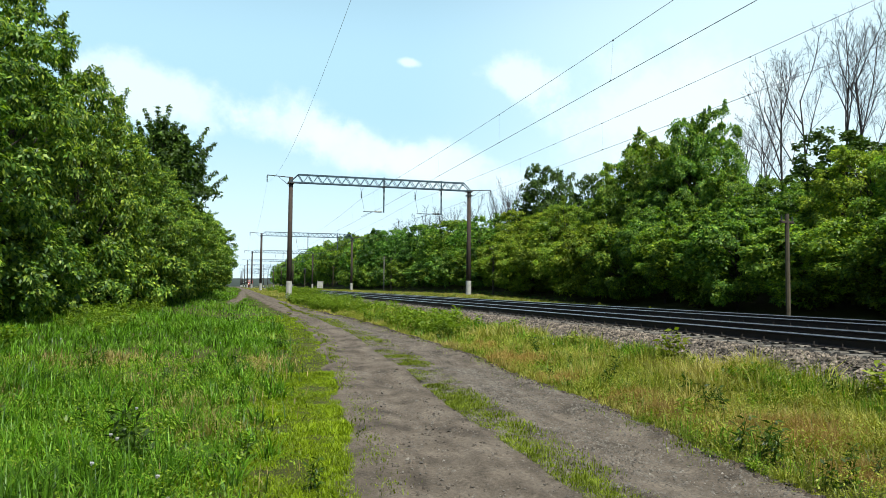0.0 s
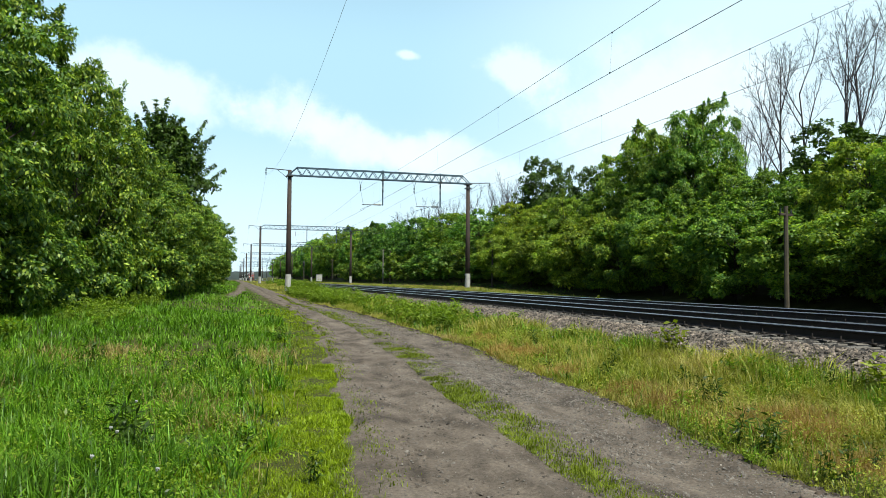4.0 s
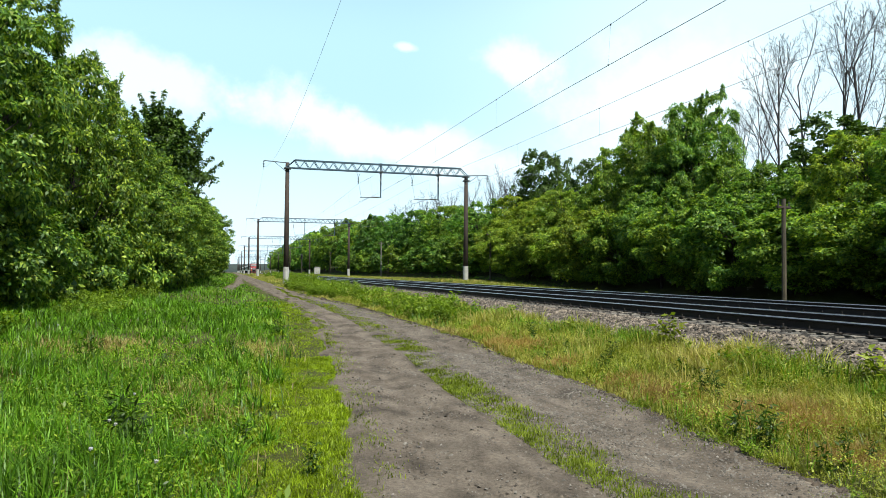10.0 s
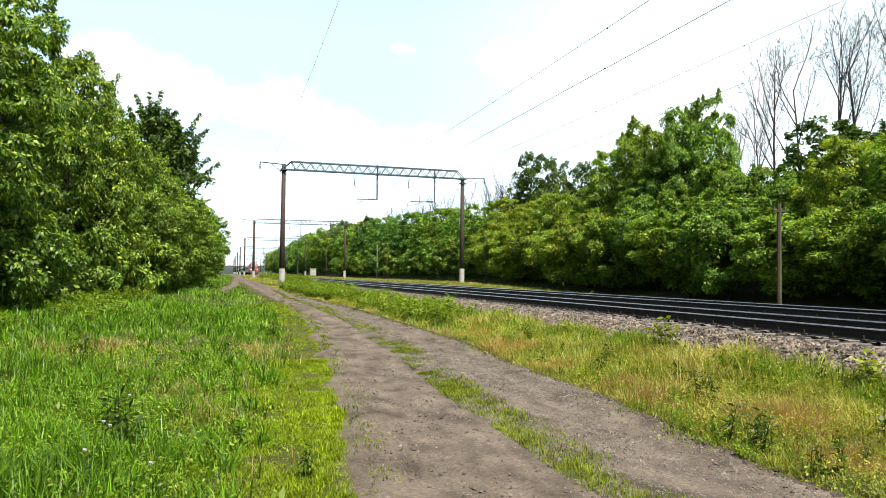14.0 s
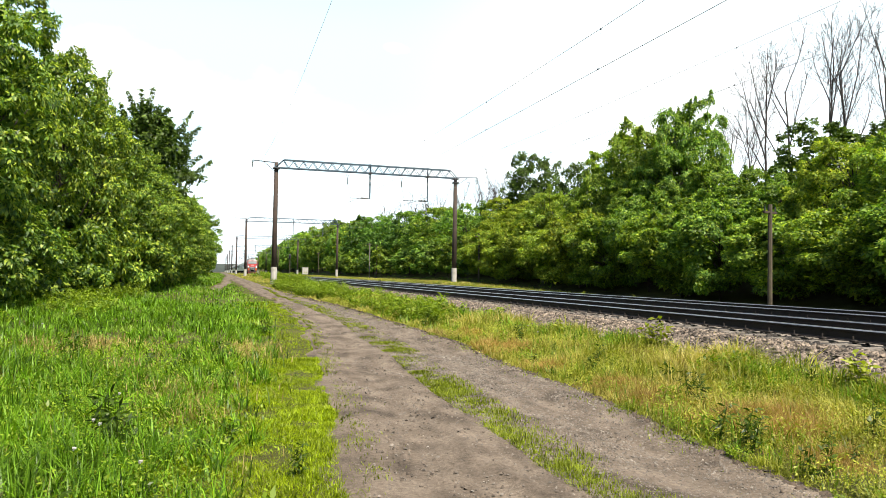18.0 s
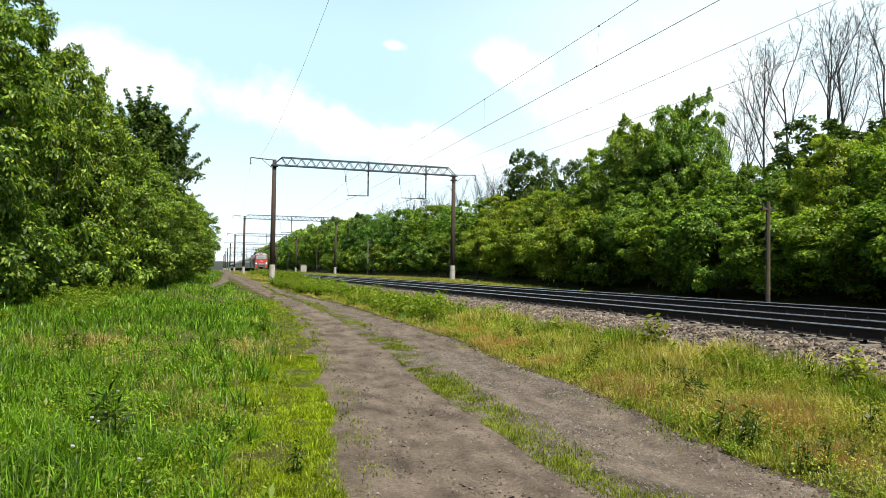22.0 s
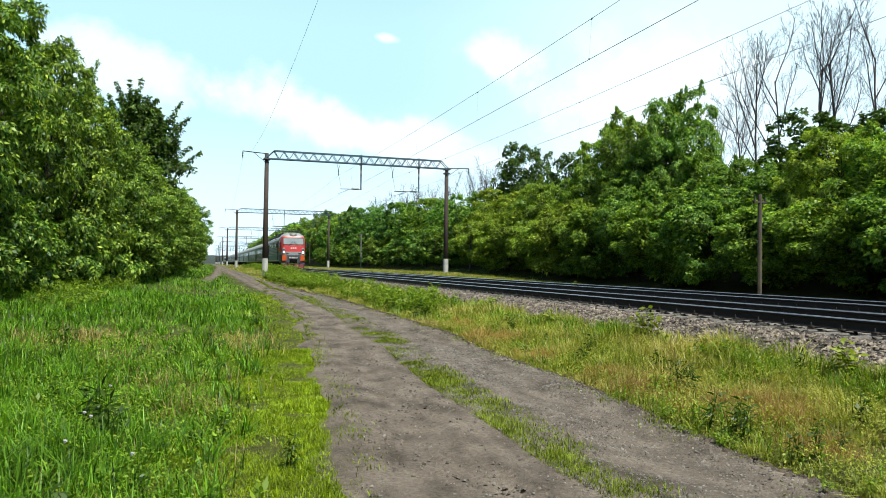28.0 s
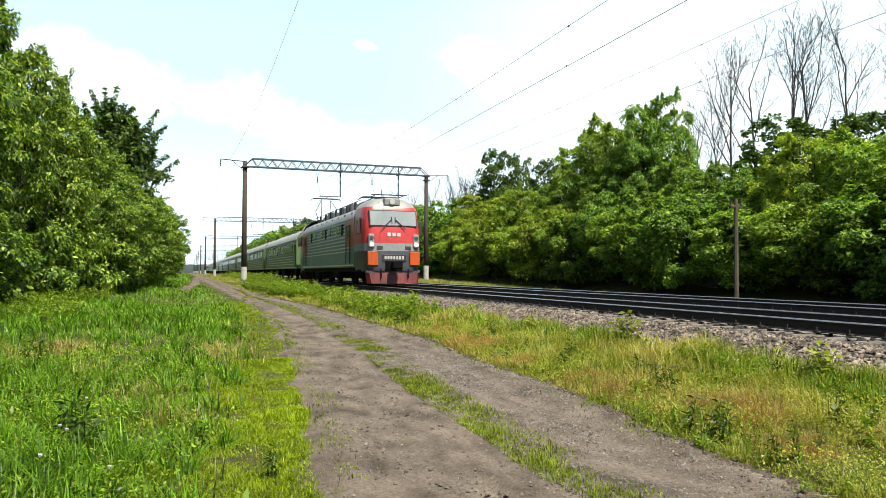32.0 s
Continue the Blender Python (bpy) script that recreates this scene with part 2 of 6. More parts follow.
OILY = mat("oil_stained_ballast", (0.040, 0.033, 0.030), (0.018, 0.015, 0.014), scale=1.5, rough=0.85, bump=1.0, bump_scale=14)
SLEEPER = mat("weathered_concrete_sleeper", (0.40, 0.36, 0.32), (0.10, 0.085, 0.074), scale=5, rough=0.9, rand=0.25, bump=0.3)
RUST = mat("rail_rust", (0.05, 0.034, 0.027), (0.028, 0.02, 0.017), scale=6, rough=0.8, bump=0.2)
STEEL = mat("polished_rail_head", (0.56, 0.54, 0.52), (0.44, 0.42, 0.40), scale=2, rough=0.36, metal=1.0)
POST = mat("rust_brown_post", (0.095, 0.060, 0.045), (0.045, 0.031, 0.026), scale=3, rough=0.85, bump=0.3)
CONCRETE = mat("grey_concrete", (0.165, 0.138, 0.090), (0.085, 0.070, 0.048), scale=3, rough=0.9, bump=0.4, rand=0.12)
PALE_CONCRETE = mat("pale_concrete", (0.42, 0.40, 0.36), (0.28, 0.26, 0.23), scale=3, rough=0.9, bump=0.3)
WHITEWASH = mat("whitewash", (0.78, 0.78, 0.76), (0.60, 0.59, 0.56), scale=4, rough=0.9, bump=0.2)
TRUSS = mat("blue_grey_steel", (0.085, 0.165, 0.235), (0.05, 0.10, 0.15), scale=3, rough=0.6, bump=0.2)
IRON = mat("dark_iron", (0.05, 0.055, 0.06), (0.03, 0.032, 0.035), scale=6, rough=0.6)
GLAZE = mat("brown_insulator", (0.10, 0.12, 0.11), (0.05, 0.06, 0.055), scale=8, rough=0.2)
WIRE = mat("weathered_copper_wire", (0.62, 0.65, 0.70), (0.48, 0.50, 0.54), scale=2, rough=0.6)
BARK = mat("grey_brown_bark", (0.12, 0.095, 0.075), (0.055, 0.043, 0.035), scale=5, rough=0.95, bump=0.8, bump_scale=18)
BARE_BARK = mat("bare_grey_bark", (0.085, 0.070, 0.064), (0.045, 0.038, 0.035), scale=5, rough=0.95, bump=0.5, bump_scale=18)
LEAF_MAPLE = leaf_mat("maple_leaf", (0.062, 0.150, 0.032), (0.680, 0.830, 0.088), 0.34, obj=0.12, shine=0.6, hue=0.10, tuft=2.2, tuft_depth=0.30, middle=(0.245, 0.430, 0.056))
LEAF_DARK = leaf_mat("dark_poplar_leaf", (0.032, 0.080, 0.013), (0.175, 0.290, 0.036), 0.26, obj=0.15, shine=0.8, tuft=2.0)
LEAF_WOOD = leaf_mat("wood_leaf", (0.105, 0.220, 0.048), (0.620, 0.800, 0.098), 0.42, obj=0.20, shine=0.5, hue=0.14, tuft=1.6, tuft_depth=0.30, middle=(0.280, 0.490, 0.068))
LEAF_YOUNG = leaf_mat("young_wood_leaf", (0.170, 0.290, 0.045), (0.760, 0.840, 0.098), 0.42, obj=0.15, shine=0.5, hue=0.12, tuft=1.6, tuft_depth=0.30, middle=(0.400, 0.570, 0.070))
LEAF_FAR = leaf_mat("far_wood_leaf", (0.085, 0.190, 0.040), (0.520, 0.700, 0.088), 0.36, obj=0.35, shine=0.6, hue=0.28, tuft=0.8, tuft_depth=0.3, middle=(0.245, 0.430, 0.060))
GRASS = leaf_mat("grass_blade", (0.040, 0.125, 0.008), (0.330, 0.660, 0.036), 0.34, obj=0.0, shine=0.6, patch=(0.340, 0.440, 0.090), patch_scale=0.42, tuft=5.0, tuft_depth=0.36)
GRASS_LOW = leaf_mat("low_moss_grass", (0.175, 0.265, 0.007), (0.540, 0.720, 0.018), 0.34, obj=0.0, shine=0.6, patch_scale=0.8, tuft=7.0, tuft_depth=0.28)
GRASS_DRY = leaf_mat("dry_verge_grass", (0.260, 0.310, 0.034), (0.660, 0.700, 0.105), 0.36, obj=0.0, shine=0.8, patch=(0.680, 0.560, 0.190), patch_scale=0.6, spread=(0.46, 0.70), tuft=3.0, tuft_depth=0.28)
GRASS_STRIP = leaf_mat("trodden_grass", (0.140, 0.190, 0.016), (0.400, 0.500, 0.045), 0.34, obj=0.0, shine=0.4, tuft=6.0)
STRAW = leaf_mat("straw_blade", (0.32, 0.25, 0.08), (0.78, 0.64, 0.28), 0.30, obj=0.0, shine=0.5)
RUSSET = leaf_mat("russet_dry_blade", (0.46, 0.29, 0.09), (0.76, 0.54, 0.21), 0.36, obj=0.0, shine=0.4)
GRASS_DEEP = leaf_mat("deep_green_blade", (0.035, 0.090, 0.010), (0.130, 0.250, 0.030), 0.34, obj=0.0, shine=0.8)
WEED_DARK = leaf_mat("dark_weed_leaf", (0.040, 0.090, 0.008), (0.125, 0.220, 0.022), 0.35, obj=0.2, shine=0.8)
WEED = leaf_mat("weed_leaf", (0.130, 0.240, 0.018), (0.430, 0.610, 0.055), 0.42, obj=0.2, shine=0.5)
WEED_PALE = leaf_mat("pale_weed_leaf", (0.260, 0.330, 0.040), (0.640, 0.680, 0.110), 0.38, obj=0.0, shine=0.4, tuft=2.0, tuft_depth=0.30)
SEED = mat("dandelion_seed_head", (0.75, 0.74, 0.70), (0.6, 0.6, 0.56), rough=1.0)


# ---- mesh helpers ----
def fast_mesh(name, verts, faces, material):
    """A mesh from arrays: verts (n, 3), faces (m, k), all with k corners."""
    me = bpy.data.meshes.new(name)
    verts, faces = np.asarray(verts, np.float32), np.asarray(faces, np.int32)
    k = faces.shape[1]
    me.vertices.add(len(verts))
    me.vertices.foreach_set("co", verts.ravel())
    me.loops.add(faces.size)
    me.loops.foreach_set("vertex_index", faces.ravel())
    me.polygons.add(len(faces))
    me.polygons.foreach_set("loop_start", np.arange(0, faces.size, k, dtype=np.int32))
    me.polygons.foreach_set("loop_total", np.full(len(faces), k, np.int32))
    me.update(calc_edges=True)
    if material:
        me.materials.append(material)
    return me


def bm_mesh(name, bm, material, smooth=False):
    me = bpy.data.meshes.new(name)
    bm.to_mesh(me)
    bm.free()
    for m in material if isinstance(material, (list, tuple)) else [material]:
        me.materials.append(m)
    if smooth:
        me.polygons.foreach_set("use_smooth", [True] * len(me.polygons))
    return me


def part(name, data, material, parent, label="", smooth=False):
    """One mesh object under a thing or under a part."""
    me = bm_mesh(name, data, material, smooth) if isinstance(data, bmesh.types.BMesh) else data
    ob = new(name, me)
    ob.parent = parent
    if label:
        ob["label"] = label
    return ob


def thing(name, label, category, group="", kind="", m=None):
    ob = tagged(new(name), label, category, group, kind)
    if m is not None:
        ob.matrix_world = m
    return ob


def box(bm, x0, x1, y0, y1, z0, z1, bevel=0.0, index=0):
    r = bmesh.ops.create_cube(bm, size=1.0, matrix=Matrix.LocRotScale(((x0 + x1) / 2, (y0 + y1) / 2, (z0 + z1) / 2), None, (abs(x1 - x0), abs(y1 - y0), abs(z1 - z0))))
    fs = {f for v in r["verts"] for f in v.link_faces}
    for f in fs:
        f.material_index = index
    if bevel:
        es = list({e for v in r["verts"] for e in v.link_edges})
        bmesh.ops.bevel(bm, geom=es, offset=bevel, segments=1, affect="EDGES")
    return bm


def rod(bm, p, q, r0, r1=None, n=8, caps=True):
    p, q = Vector(p), Vector(q)
    d = q - p
    m = Matrix.Translation((p + q) / 2) @ d.to_track_quat("Z", "Y").to_matrix().to_4x4()
    bmesh.ops.create_cone(bm, cap_ends=caps, segments=n, radius1=r0, radius2=r0 if r1 is None else r1, depth=d.length, matrix=m)
    return bm


def BM():
    return bmesh.new()


def one_box(*a, **k):
    return box(BM(), *a, **k)


def one_rod(*a, **k):
    return rod(BM(), *a, **k)


def tube(points, radius, n=5):
    """A thin tube along points, as arrays."""
    pts = np.asarray(points, float)
    t = np.gradient(pts, axis=0)
    t /= np.linalg.norm(t, axis=1)[:, None]
    up = np.where(np.abs(t[:, 2:3]) > 0.9, np.array([[1.0, 0, 0]]), np.array([[0, 0, 1.0]]))
    a = np.cross(t, up)
    a /= np.linalg.norm(a, axis=1)[:, None]
    b = np.cross(t, a)
    rr = np.broadcast_to(np.asarray(radius, float), (len(pts),))[:, None, None]
    ang = np.linspace(0, 2 * np.pi, n, endpoint=False)
    v = pts[:, None] + rr * (np.cos(ang)[None, :, None] * a[:, None] + np.sin(ang)[None, :, None] * b[:, None])
    i = np.arange(len(pts) - 1)[:, None] * n
    j = np.arange(n)[None]
    f = np.stack([i + j, i + (j + 1) % n, i + n + (j + 1) % n, i + n + j], -1).reshape(-1, 4)
    return v.reshape(-1, 3), f


def joined(pieces):
    vs, fs, o = [], [], 0
    for v, f in pieces:
        vs.append(v), fs.append(f + o)
        o += len(v)
    return np.concatenate(vs), np.concatenate(fs)


# ---- the lie of the land ----
LATTICE = np.random.default_rng(17).uniform(-1, 1, (256, 256))


def vnoise(x, y, size):
    """Smooth random relief between -1 and 1, with bumps of the given size."""
    x, y = np.asarray(x, float) / size + 71.3, np.asarray(y, float) / size + 37.7
    i, j = np.floor(x).astype(int), np.floor(y).astype(int)
    u, v = x - i, y - j
    u, v = u * u * (3 - 2 * u), v * v * (3 - 2 * v)
    a, b, c, d = (LATTICE[(i + p) % 256, (j + q) % 256] for p, q in ((0, 0), (1, 0), (0, 1), (1, 1)))
    return a + (b - a) * u + (c - a) * v + (a - b - c + d) * u * v


def lerp(x, xs, ys):
    return np.interp(x, xs, ys)


def road_left(y):
    return lerp(y, (-10, 4.7, 7.9, 11.6, 18.6, 29.3, 41, 65, 400), (0.5, 0.95, 1.32, 1.69, 2.25, 2.45, 2.0, 1.4, 1.2))


def road_right(y):
    return lerp(y, (-10, 4.2, 8, 12.7, 16, 21.5, 27.5, 37.4, 51, 72, 110, 400), (3.6, 4.04, 4.45, 4.66, 4.74, 4.6, 4.3, 3.4, 2.95, 2.6, 2.4, 2.4))


def strip_left(y):
    return lerp(y, (-10, 4.7, 8.3, 11.4, 15, 19.4, 24, 35, 400), (2.2, 2.42, 2.6, 2.84, 2.98, 3.2, 3.2, 2.7, 2.0))


def strip_right(y):
    return lerp(y, (-10, 4.6, 8.2, 11.3, 14.9, 19.4, 24, 35, 400), (2.8, 2.97, 3.14, 3.4, 3.69, 3.69, 3.77, 2.9, 2.0))


def rise(y):
    """The track climbs gently to the level of the rails."""
    return lerp(y, (8, 60, 130), (0.0, 0.62, 0.80))


def turf(x, y):
    """Height of the ground before the road is cut into it."""
    x, y = np.asarray(x, float), np.asarray(y, float)
    z = lerp(x, (-400, -60, -14, -4, 1, 5, 7.0, 8.2, 15.4, 16.6, 20.5, 24, 32, 42, 60, 400), (3, 2.0, 0.5, 0.12, 0.0, 0.0, 0.14, 0.48, 0.48, 0.34, 0.36, 1.0, 3.6, 6.2, 7.0, 7.0))
    z = z + rise(y) * np.clip((7.3 - x) / 1.2, 0, 1) + lerp(y, (30, 52), (0.0, 0.46)) * np.clip((x - 16.2) / 1.0, 0, 1)
    near = np.exp(-((x - 3) / 9) ** 2)
    z = z + 0.014 * near * (np.sin(x * 2.1 + y * 0.7) + np.sin(y * 1.3 - x * 0.6)) * np.where((x > 6.9) & (x < 17), 0, 1)
    fade = np.clip((np.abs(y) - 500) / 700, 0, 1)
    return z * (1 - fade)


def land(x, y):
    """Height of the ground."""
    x, y = np.asarray(x, float), np.asarray(y, float)
    rl, rr_ = road_left(y) - 0.1, road_right(y) + 0.08
    return turf(x, y) - 0.10 * np.clip((x - rl) / 0.15, 0, 1) * np.clip((rr_ - x) / 0.15, 0, 1)


def grid_mesh(name, xs, ys, height, material):
    gx, gy = np.meshgrid(xs, ys)
    v = np.stack([gx, gy, height(gx, gy)], -1).reshape(-1, 3)
    w, h = len(xs), len(ys)
    i, j = np.meshgrid(np.arange(w - 1), np.arange(h - 1))
    a = (j * w + i).ravel()
    me = fast_mesh(name, v, np.stack([a, a + 1, a + w + 1, a + w], 1), material)
    me.polygons.foreach_set("use_smooth", [True] * len(me.polygons))
    return me


gx = np.unique(np.concatenate([np.linspace(-4000, -60, 12), np.linspace(-60, -10, 26), np.linspace(-10, 8.2, 74), [15.4, 16.6], np.linspace(16.6, 60, 44), np.linspace(60, 4000, 14)]))
gy = np.unique(np.concatenate([np.linspace(-2500, -30, 9), np.linspace(-30, 40, 141), np.linspace(40, 140, 81), np.linspace(140, 600, 60), np.linspace(600, 4800, 16)]))
ground = tagged(new("ground", grid_mesh("ground", gx, gy, land, SOIL)), "grassy earth ground beside the railway line", "ground", kind="structure")


def road_z(x, y, u):
    """The worn surface of the road: two ruts, a raised middle, small bumps. u runs from its left edge to its right one."""
    l, r = road_left(y) - 0.18, road_right(y) + 0.15
    sl, sr = (strip_left(y) - l) / (r - l), (strip_right(y) - l) / (r - l)
    rut1, rut2 = sl * 0.52, sr + (1 - sr) * 0.48
    dip = -0.050 * np.exp(-((u - rut1) / 0.11) ** 2) - 0.045 * np.exp(-((u - rut2) / 0.09) ** 2)
    rough = 0.014 * vnoise(x, y * 0.6, 0.42) + 0.009 * vnoise(x, y * 0.45, 0.17) + 0.006 * vnoise(x, y, 0.075)
    tread = 0.006 * np.sin((y + 0.35 * x) * 42) * np.exp(-((u - rut1 - 0.03) / 0.035) ** 2) * np.clip(vnoise(x, y, 1.9) * 2, 0, 1)
    ridge = 0.020 * np.exp(-((u - rut1 - 0.115) / 0.022) ** 2) * np.clip(0.4 + vnoise(x, y, 0.9), 0, 1)
    rough = rough + tread + ridge
    edge = np.minimum(u, 1 - u)
    return turf(x, y) + 0.02 + (dip + rough) * np.clip(edge * 12, 0, 1) + 0.045 * np.clip(edge * 14, 0, 1) - 0.03


def road_surface(x, y):
    l, r = road_left(y) - 0.18, road_right(y) + 0.15
    return road_z(x, y, np.clip((x - l) / (r - l), 0, 1))


def road_mesh():
    us = np.linspace(0, 1, 80)
    ys = np.concatenate([np.linspace(-60, -12.5, 40), np.linspace(-12, 2.4, 70), np.linspace(2.45, 14, 290), np.linspace(14.1, 40, 220), np.linspace(40.5, 420, 190)])
    u, y = np.meshgrid(us, ys)
    l, r = road_left(y) - 0.18, road_right(y) + 0.15
    wob = 0.10 * np.sin(y * 1.9) + 0.06 * np.sin(y * 4.3 + 1)
    x = l + wob * (1 - u) + (r - l) * u
    z = road_z(x, y, u)
    v = np.stack([x, y, z], -1).reshape(-1, 3)
    w, h = len(us), len(ys)
    i, j = np.meshgrid(np.arange(w - 1), np.arange(h - 1))
    a = (j * w + i).ravel()
    me = fast_mesh("road", v, np.stack([a, a + 1, a + w + 1, a + w], 1), DIRT)
    me.polygons.foreach_set("use_smooth", [True] * len(me.polygons))
    return me


road = tagged(new("road", road_mesh()), "rutted grey-brown dirt track with gravel beside the railway", "road", kind="structure")


# ---- the railway ----
def bed_height(x, y):
    return lerp(x, (6.85, 7.0, 8.05, 8.25, 15.25, 15.5, 16.7), (0.0, 0.12, 0.545, 0.565, 0.60, 0.58, 0.2)) + 0.012 * np.sin(x * 23 + y * 7) * np.sin(y * 11.3)


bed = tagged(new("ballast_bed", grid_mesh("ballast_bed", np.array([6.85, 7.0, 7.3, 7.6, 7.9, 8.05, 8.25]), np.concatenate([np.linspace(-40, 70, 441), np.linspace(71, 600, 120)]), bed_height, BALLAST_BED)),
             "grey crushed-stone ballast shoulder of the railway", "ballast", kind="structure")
tagged(new("track_bed", grid_mesh("track_bed", np.linspace(8.25, 15.25, 12), np.concatenate([np.linspace(-40, 70, 221), np.linspace(71, 600, 60)]), bed_height, OILY)),
              "oil-darkened ballast bed between the rails", "ballast", kind="structure")
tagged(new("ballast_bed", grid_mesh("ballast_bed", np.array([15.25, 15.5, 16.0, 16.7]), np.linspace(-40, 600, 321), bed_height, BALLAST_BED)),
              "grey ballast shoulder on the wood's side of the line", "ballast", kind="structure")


def rail_mesh(y0, y1):
    """Flat-bottomed rail: foot, web and head; the running surface is polished."""
    half = [(0.075, 0.0), (0.075, 0.012), (0.012, 0.035), (0.009, 0.13), (0.036, 0.143), (0.037, 0.164), (0.023, 0.18)]
    prof = half + [(-x, z) for x, z in reversed(half)]
    bm = BM()
    ra = [bm.verts.new((x, y0, z)) for x, z in prof]
    rb = [bm.verts.new((x, y1, z)) for x, z in prof]
    n = len(prof)
    for i in range(n):
        f = bm.faces.new((ra[i], ra[(i + 1) % n], rb[(i + 1) % n], rb[i]))
        f.material_index = 1 if i in (5, 6, 7) else 0
    bm.faces.new(ra), bm.faces.new(rb)
    bmesh.ops.recalc_face_normals(bm, faces=bm.faces)
    return bm_mesh("rail", bm, [RUST, STEEL])


def sleeper_mesh():
    bm = BM()
    box(bm, -1.35, 1.35, -0.13, 0.13, -0.16, 0.0, 0.02)
    for v in bm.verts:
        if abs(v.co.x) < 0.5:
            continue
        if v.co.z > -0.05 and abs(v.co.x) > 1.2:
            v.co.z -= 0.02
    return bm_mesh("sleeper", bm, [SLEEPER])


def clip_mesh():
    bm = BM()
    for s in (-1, 1):
        box(bm, s * 0.07 - 0.05, s * 0.07 + 0.05, -0.05, 0.05, 0.0, 0.035, 0.008)
        rod(bm, (s * 0.10, 0, 0.03), (s * 0.10, 0, 0.09), 0.014, n=6)
    return bm_mesh("rail_fastener", bm, [RUST])


RAIL, SLEEP, CLIP = rail_mesh(-40, 900), sleeper_mesh(), clip_mesh()


def track(x, label, y0, y1):
    tr = thing("railway_track", label, "railway track", "tracks of the line", "structure", pose(x, 0, 0))
    for s in (-0.797, 0.797):
        r = part("rail", RAIL, None, tr, "rusty steel rail with a polished head")
        r.location = (s, 0, RAIL_TOP - 0.18)
    y, far = y0, []
    while y < y1:
        sl = part("sleeper", SLEEP, None, tr)
        sl.matrix_basis = pose(RNG.normal(0, 0.012), y + RNG.normal(0, 0.012), RAIL_TOP - 0.19, 0, 0, RNG.normal(0, 0.4))
        for s in (-0.797, 0.797):
            if y < 45:
                c = part("rail_fastener", CLIP, None, tr)
                c.location = (s, y, RAIL_TOP - 0.19)
        y += 0.545
    while y < 420:
        far.append((np.array([(a, y + b, c) for a in (-1.35, 1.35) for b in (-0.13, 0.13) for c in (RAIL_TOP - 0.30, RAIL_TOP - 0.19)]),
                    np.array([(1, 5, 7, 3), (0, 4, 5, 1), (0, 1, 3, 2), (2, 3, 7, 6), (4, 6, 7, 5)])))
        y += 0.545
    tagged(part("sleeper_run", fast_mesh("sleeper_run", *joined(far), SLEEPER), None, tr), kind="stuff")
    return tr


track(NEAR, "near railway track on concrete sleepers in ballast", -9.0, 62)
track(FAR, "far railway track on concrete sleepers in ballast", -9.0, 50)


def stones(name, xy, size, height, material, seed):
    """Loose broken stones, each a squashed irregular octahedron."""
    r = np.random.default_rng(seed)
    n = len(xy)
    base = np.array([(1, 0, -0.3), (-1, 0, -0.3), (0, 1, -0.3), (0, -1, -0.3), (0.35, 0.1, 1), (-0.4, -0.1, 0.9)], float)
    tri = np.array([(0, 2, 4), (2, 1, 5), (1, 3, 5), (3, 0, 4), (2, 5, 4), (3, 4, 5)])
    v = base[None] * r.uniform(0.7, 1.25, (n, 6, 1)) + r.normal(0, 0.16, (n, 6, 3))
    a = r.uniform(0, 6.28, n)
    b = r.normal(0, 0.5, n)
    ca, sa, cb, sb = np.cos(a), np.sin(a), np.cos(b), np.sin(b)
    v[..., 2] *= 0.7
    x, y, z = v[..., 0].copy(), v[..., 1].copy(), v[..., 2].copy()
    y, z = y * cb[:, None] - z * sb[:, None], y * sb[:, None] + z * cb[:, None]
    x, y = x * ca[:, None] - y * sa[:, None], x * sa[:, None] + y * ca[:, None]
    s = (size * r.uniform(0.6, 1.4, n))[:, None]
    v = np.stack([x * s + xy[:, :1], y * s + xy[:, 1:2], z * s + (height(xy[:, 0], xy[:, 1]) + 0.25 * s[:, 0])[:, None]], -1)
    f = tri[None] + (np.arange(n) * 6)[:, None, None]
    return fast_mesh(name, v.reshape(-1, 3), f.reshape(-1, 3), material)


def scatter(n, x0, x1, y0, y1, seed, power=1.0):
    r = np.random.default_rng(seed)
    return np.stack([r.uniform(x0, x1, n), y0 + (y1 - y0) * r.uniform(0, 1, n) ** power], 1)


s1 = np.concatenate([scatter(24000, 6.95, 8.27, 5, 30, 1), scatter(9000, 6.95, 8.27, 30, 75, 2), scatter(6000, 6.95, 8.27, -8, 5, 91)])
tagged(new("ballast_stones", stones("ballast_stones", s1, np.where(s1[:, 1] < 30, 0.029, 0.046), bed_height, BALLAST, 3)), "loose grey-brown crushed ballast stones", "stones", kind="stuff")
s2 = np.concatenate([scatter(6000, 8.3, 15.2, 6, 40, 4), scatter(2500, 15.2, 16.6, 8, 60, 5), scatter(2500, 8.3, 15.2, -8, 6, 92)])
tagged(new("ballast_stones", stones("ballast_stones", s2, np.full(len(s2), 0.04), bed_height, OILY, 6)), "oil-darkened ballast stones between the rails", "stones", kind="stuff")


# ---- overhead line ----
PORTAL_Y0, SPAN = 55.0, 60.5
POST_L, POST_R = 4.03, 18.57
BEAM_Z = RAIL_TOP + 8.67           # lower chord
WIRE_NEAR, WIRE_FAR = 9.55, 13.95
CONTACT_Z, MESS_HIGH, MESS_LOW = RAIL_TOP + 6.22, RAIL_TOP + 7.7, RAIL_TOP + 7.3


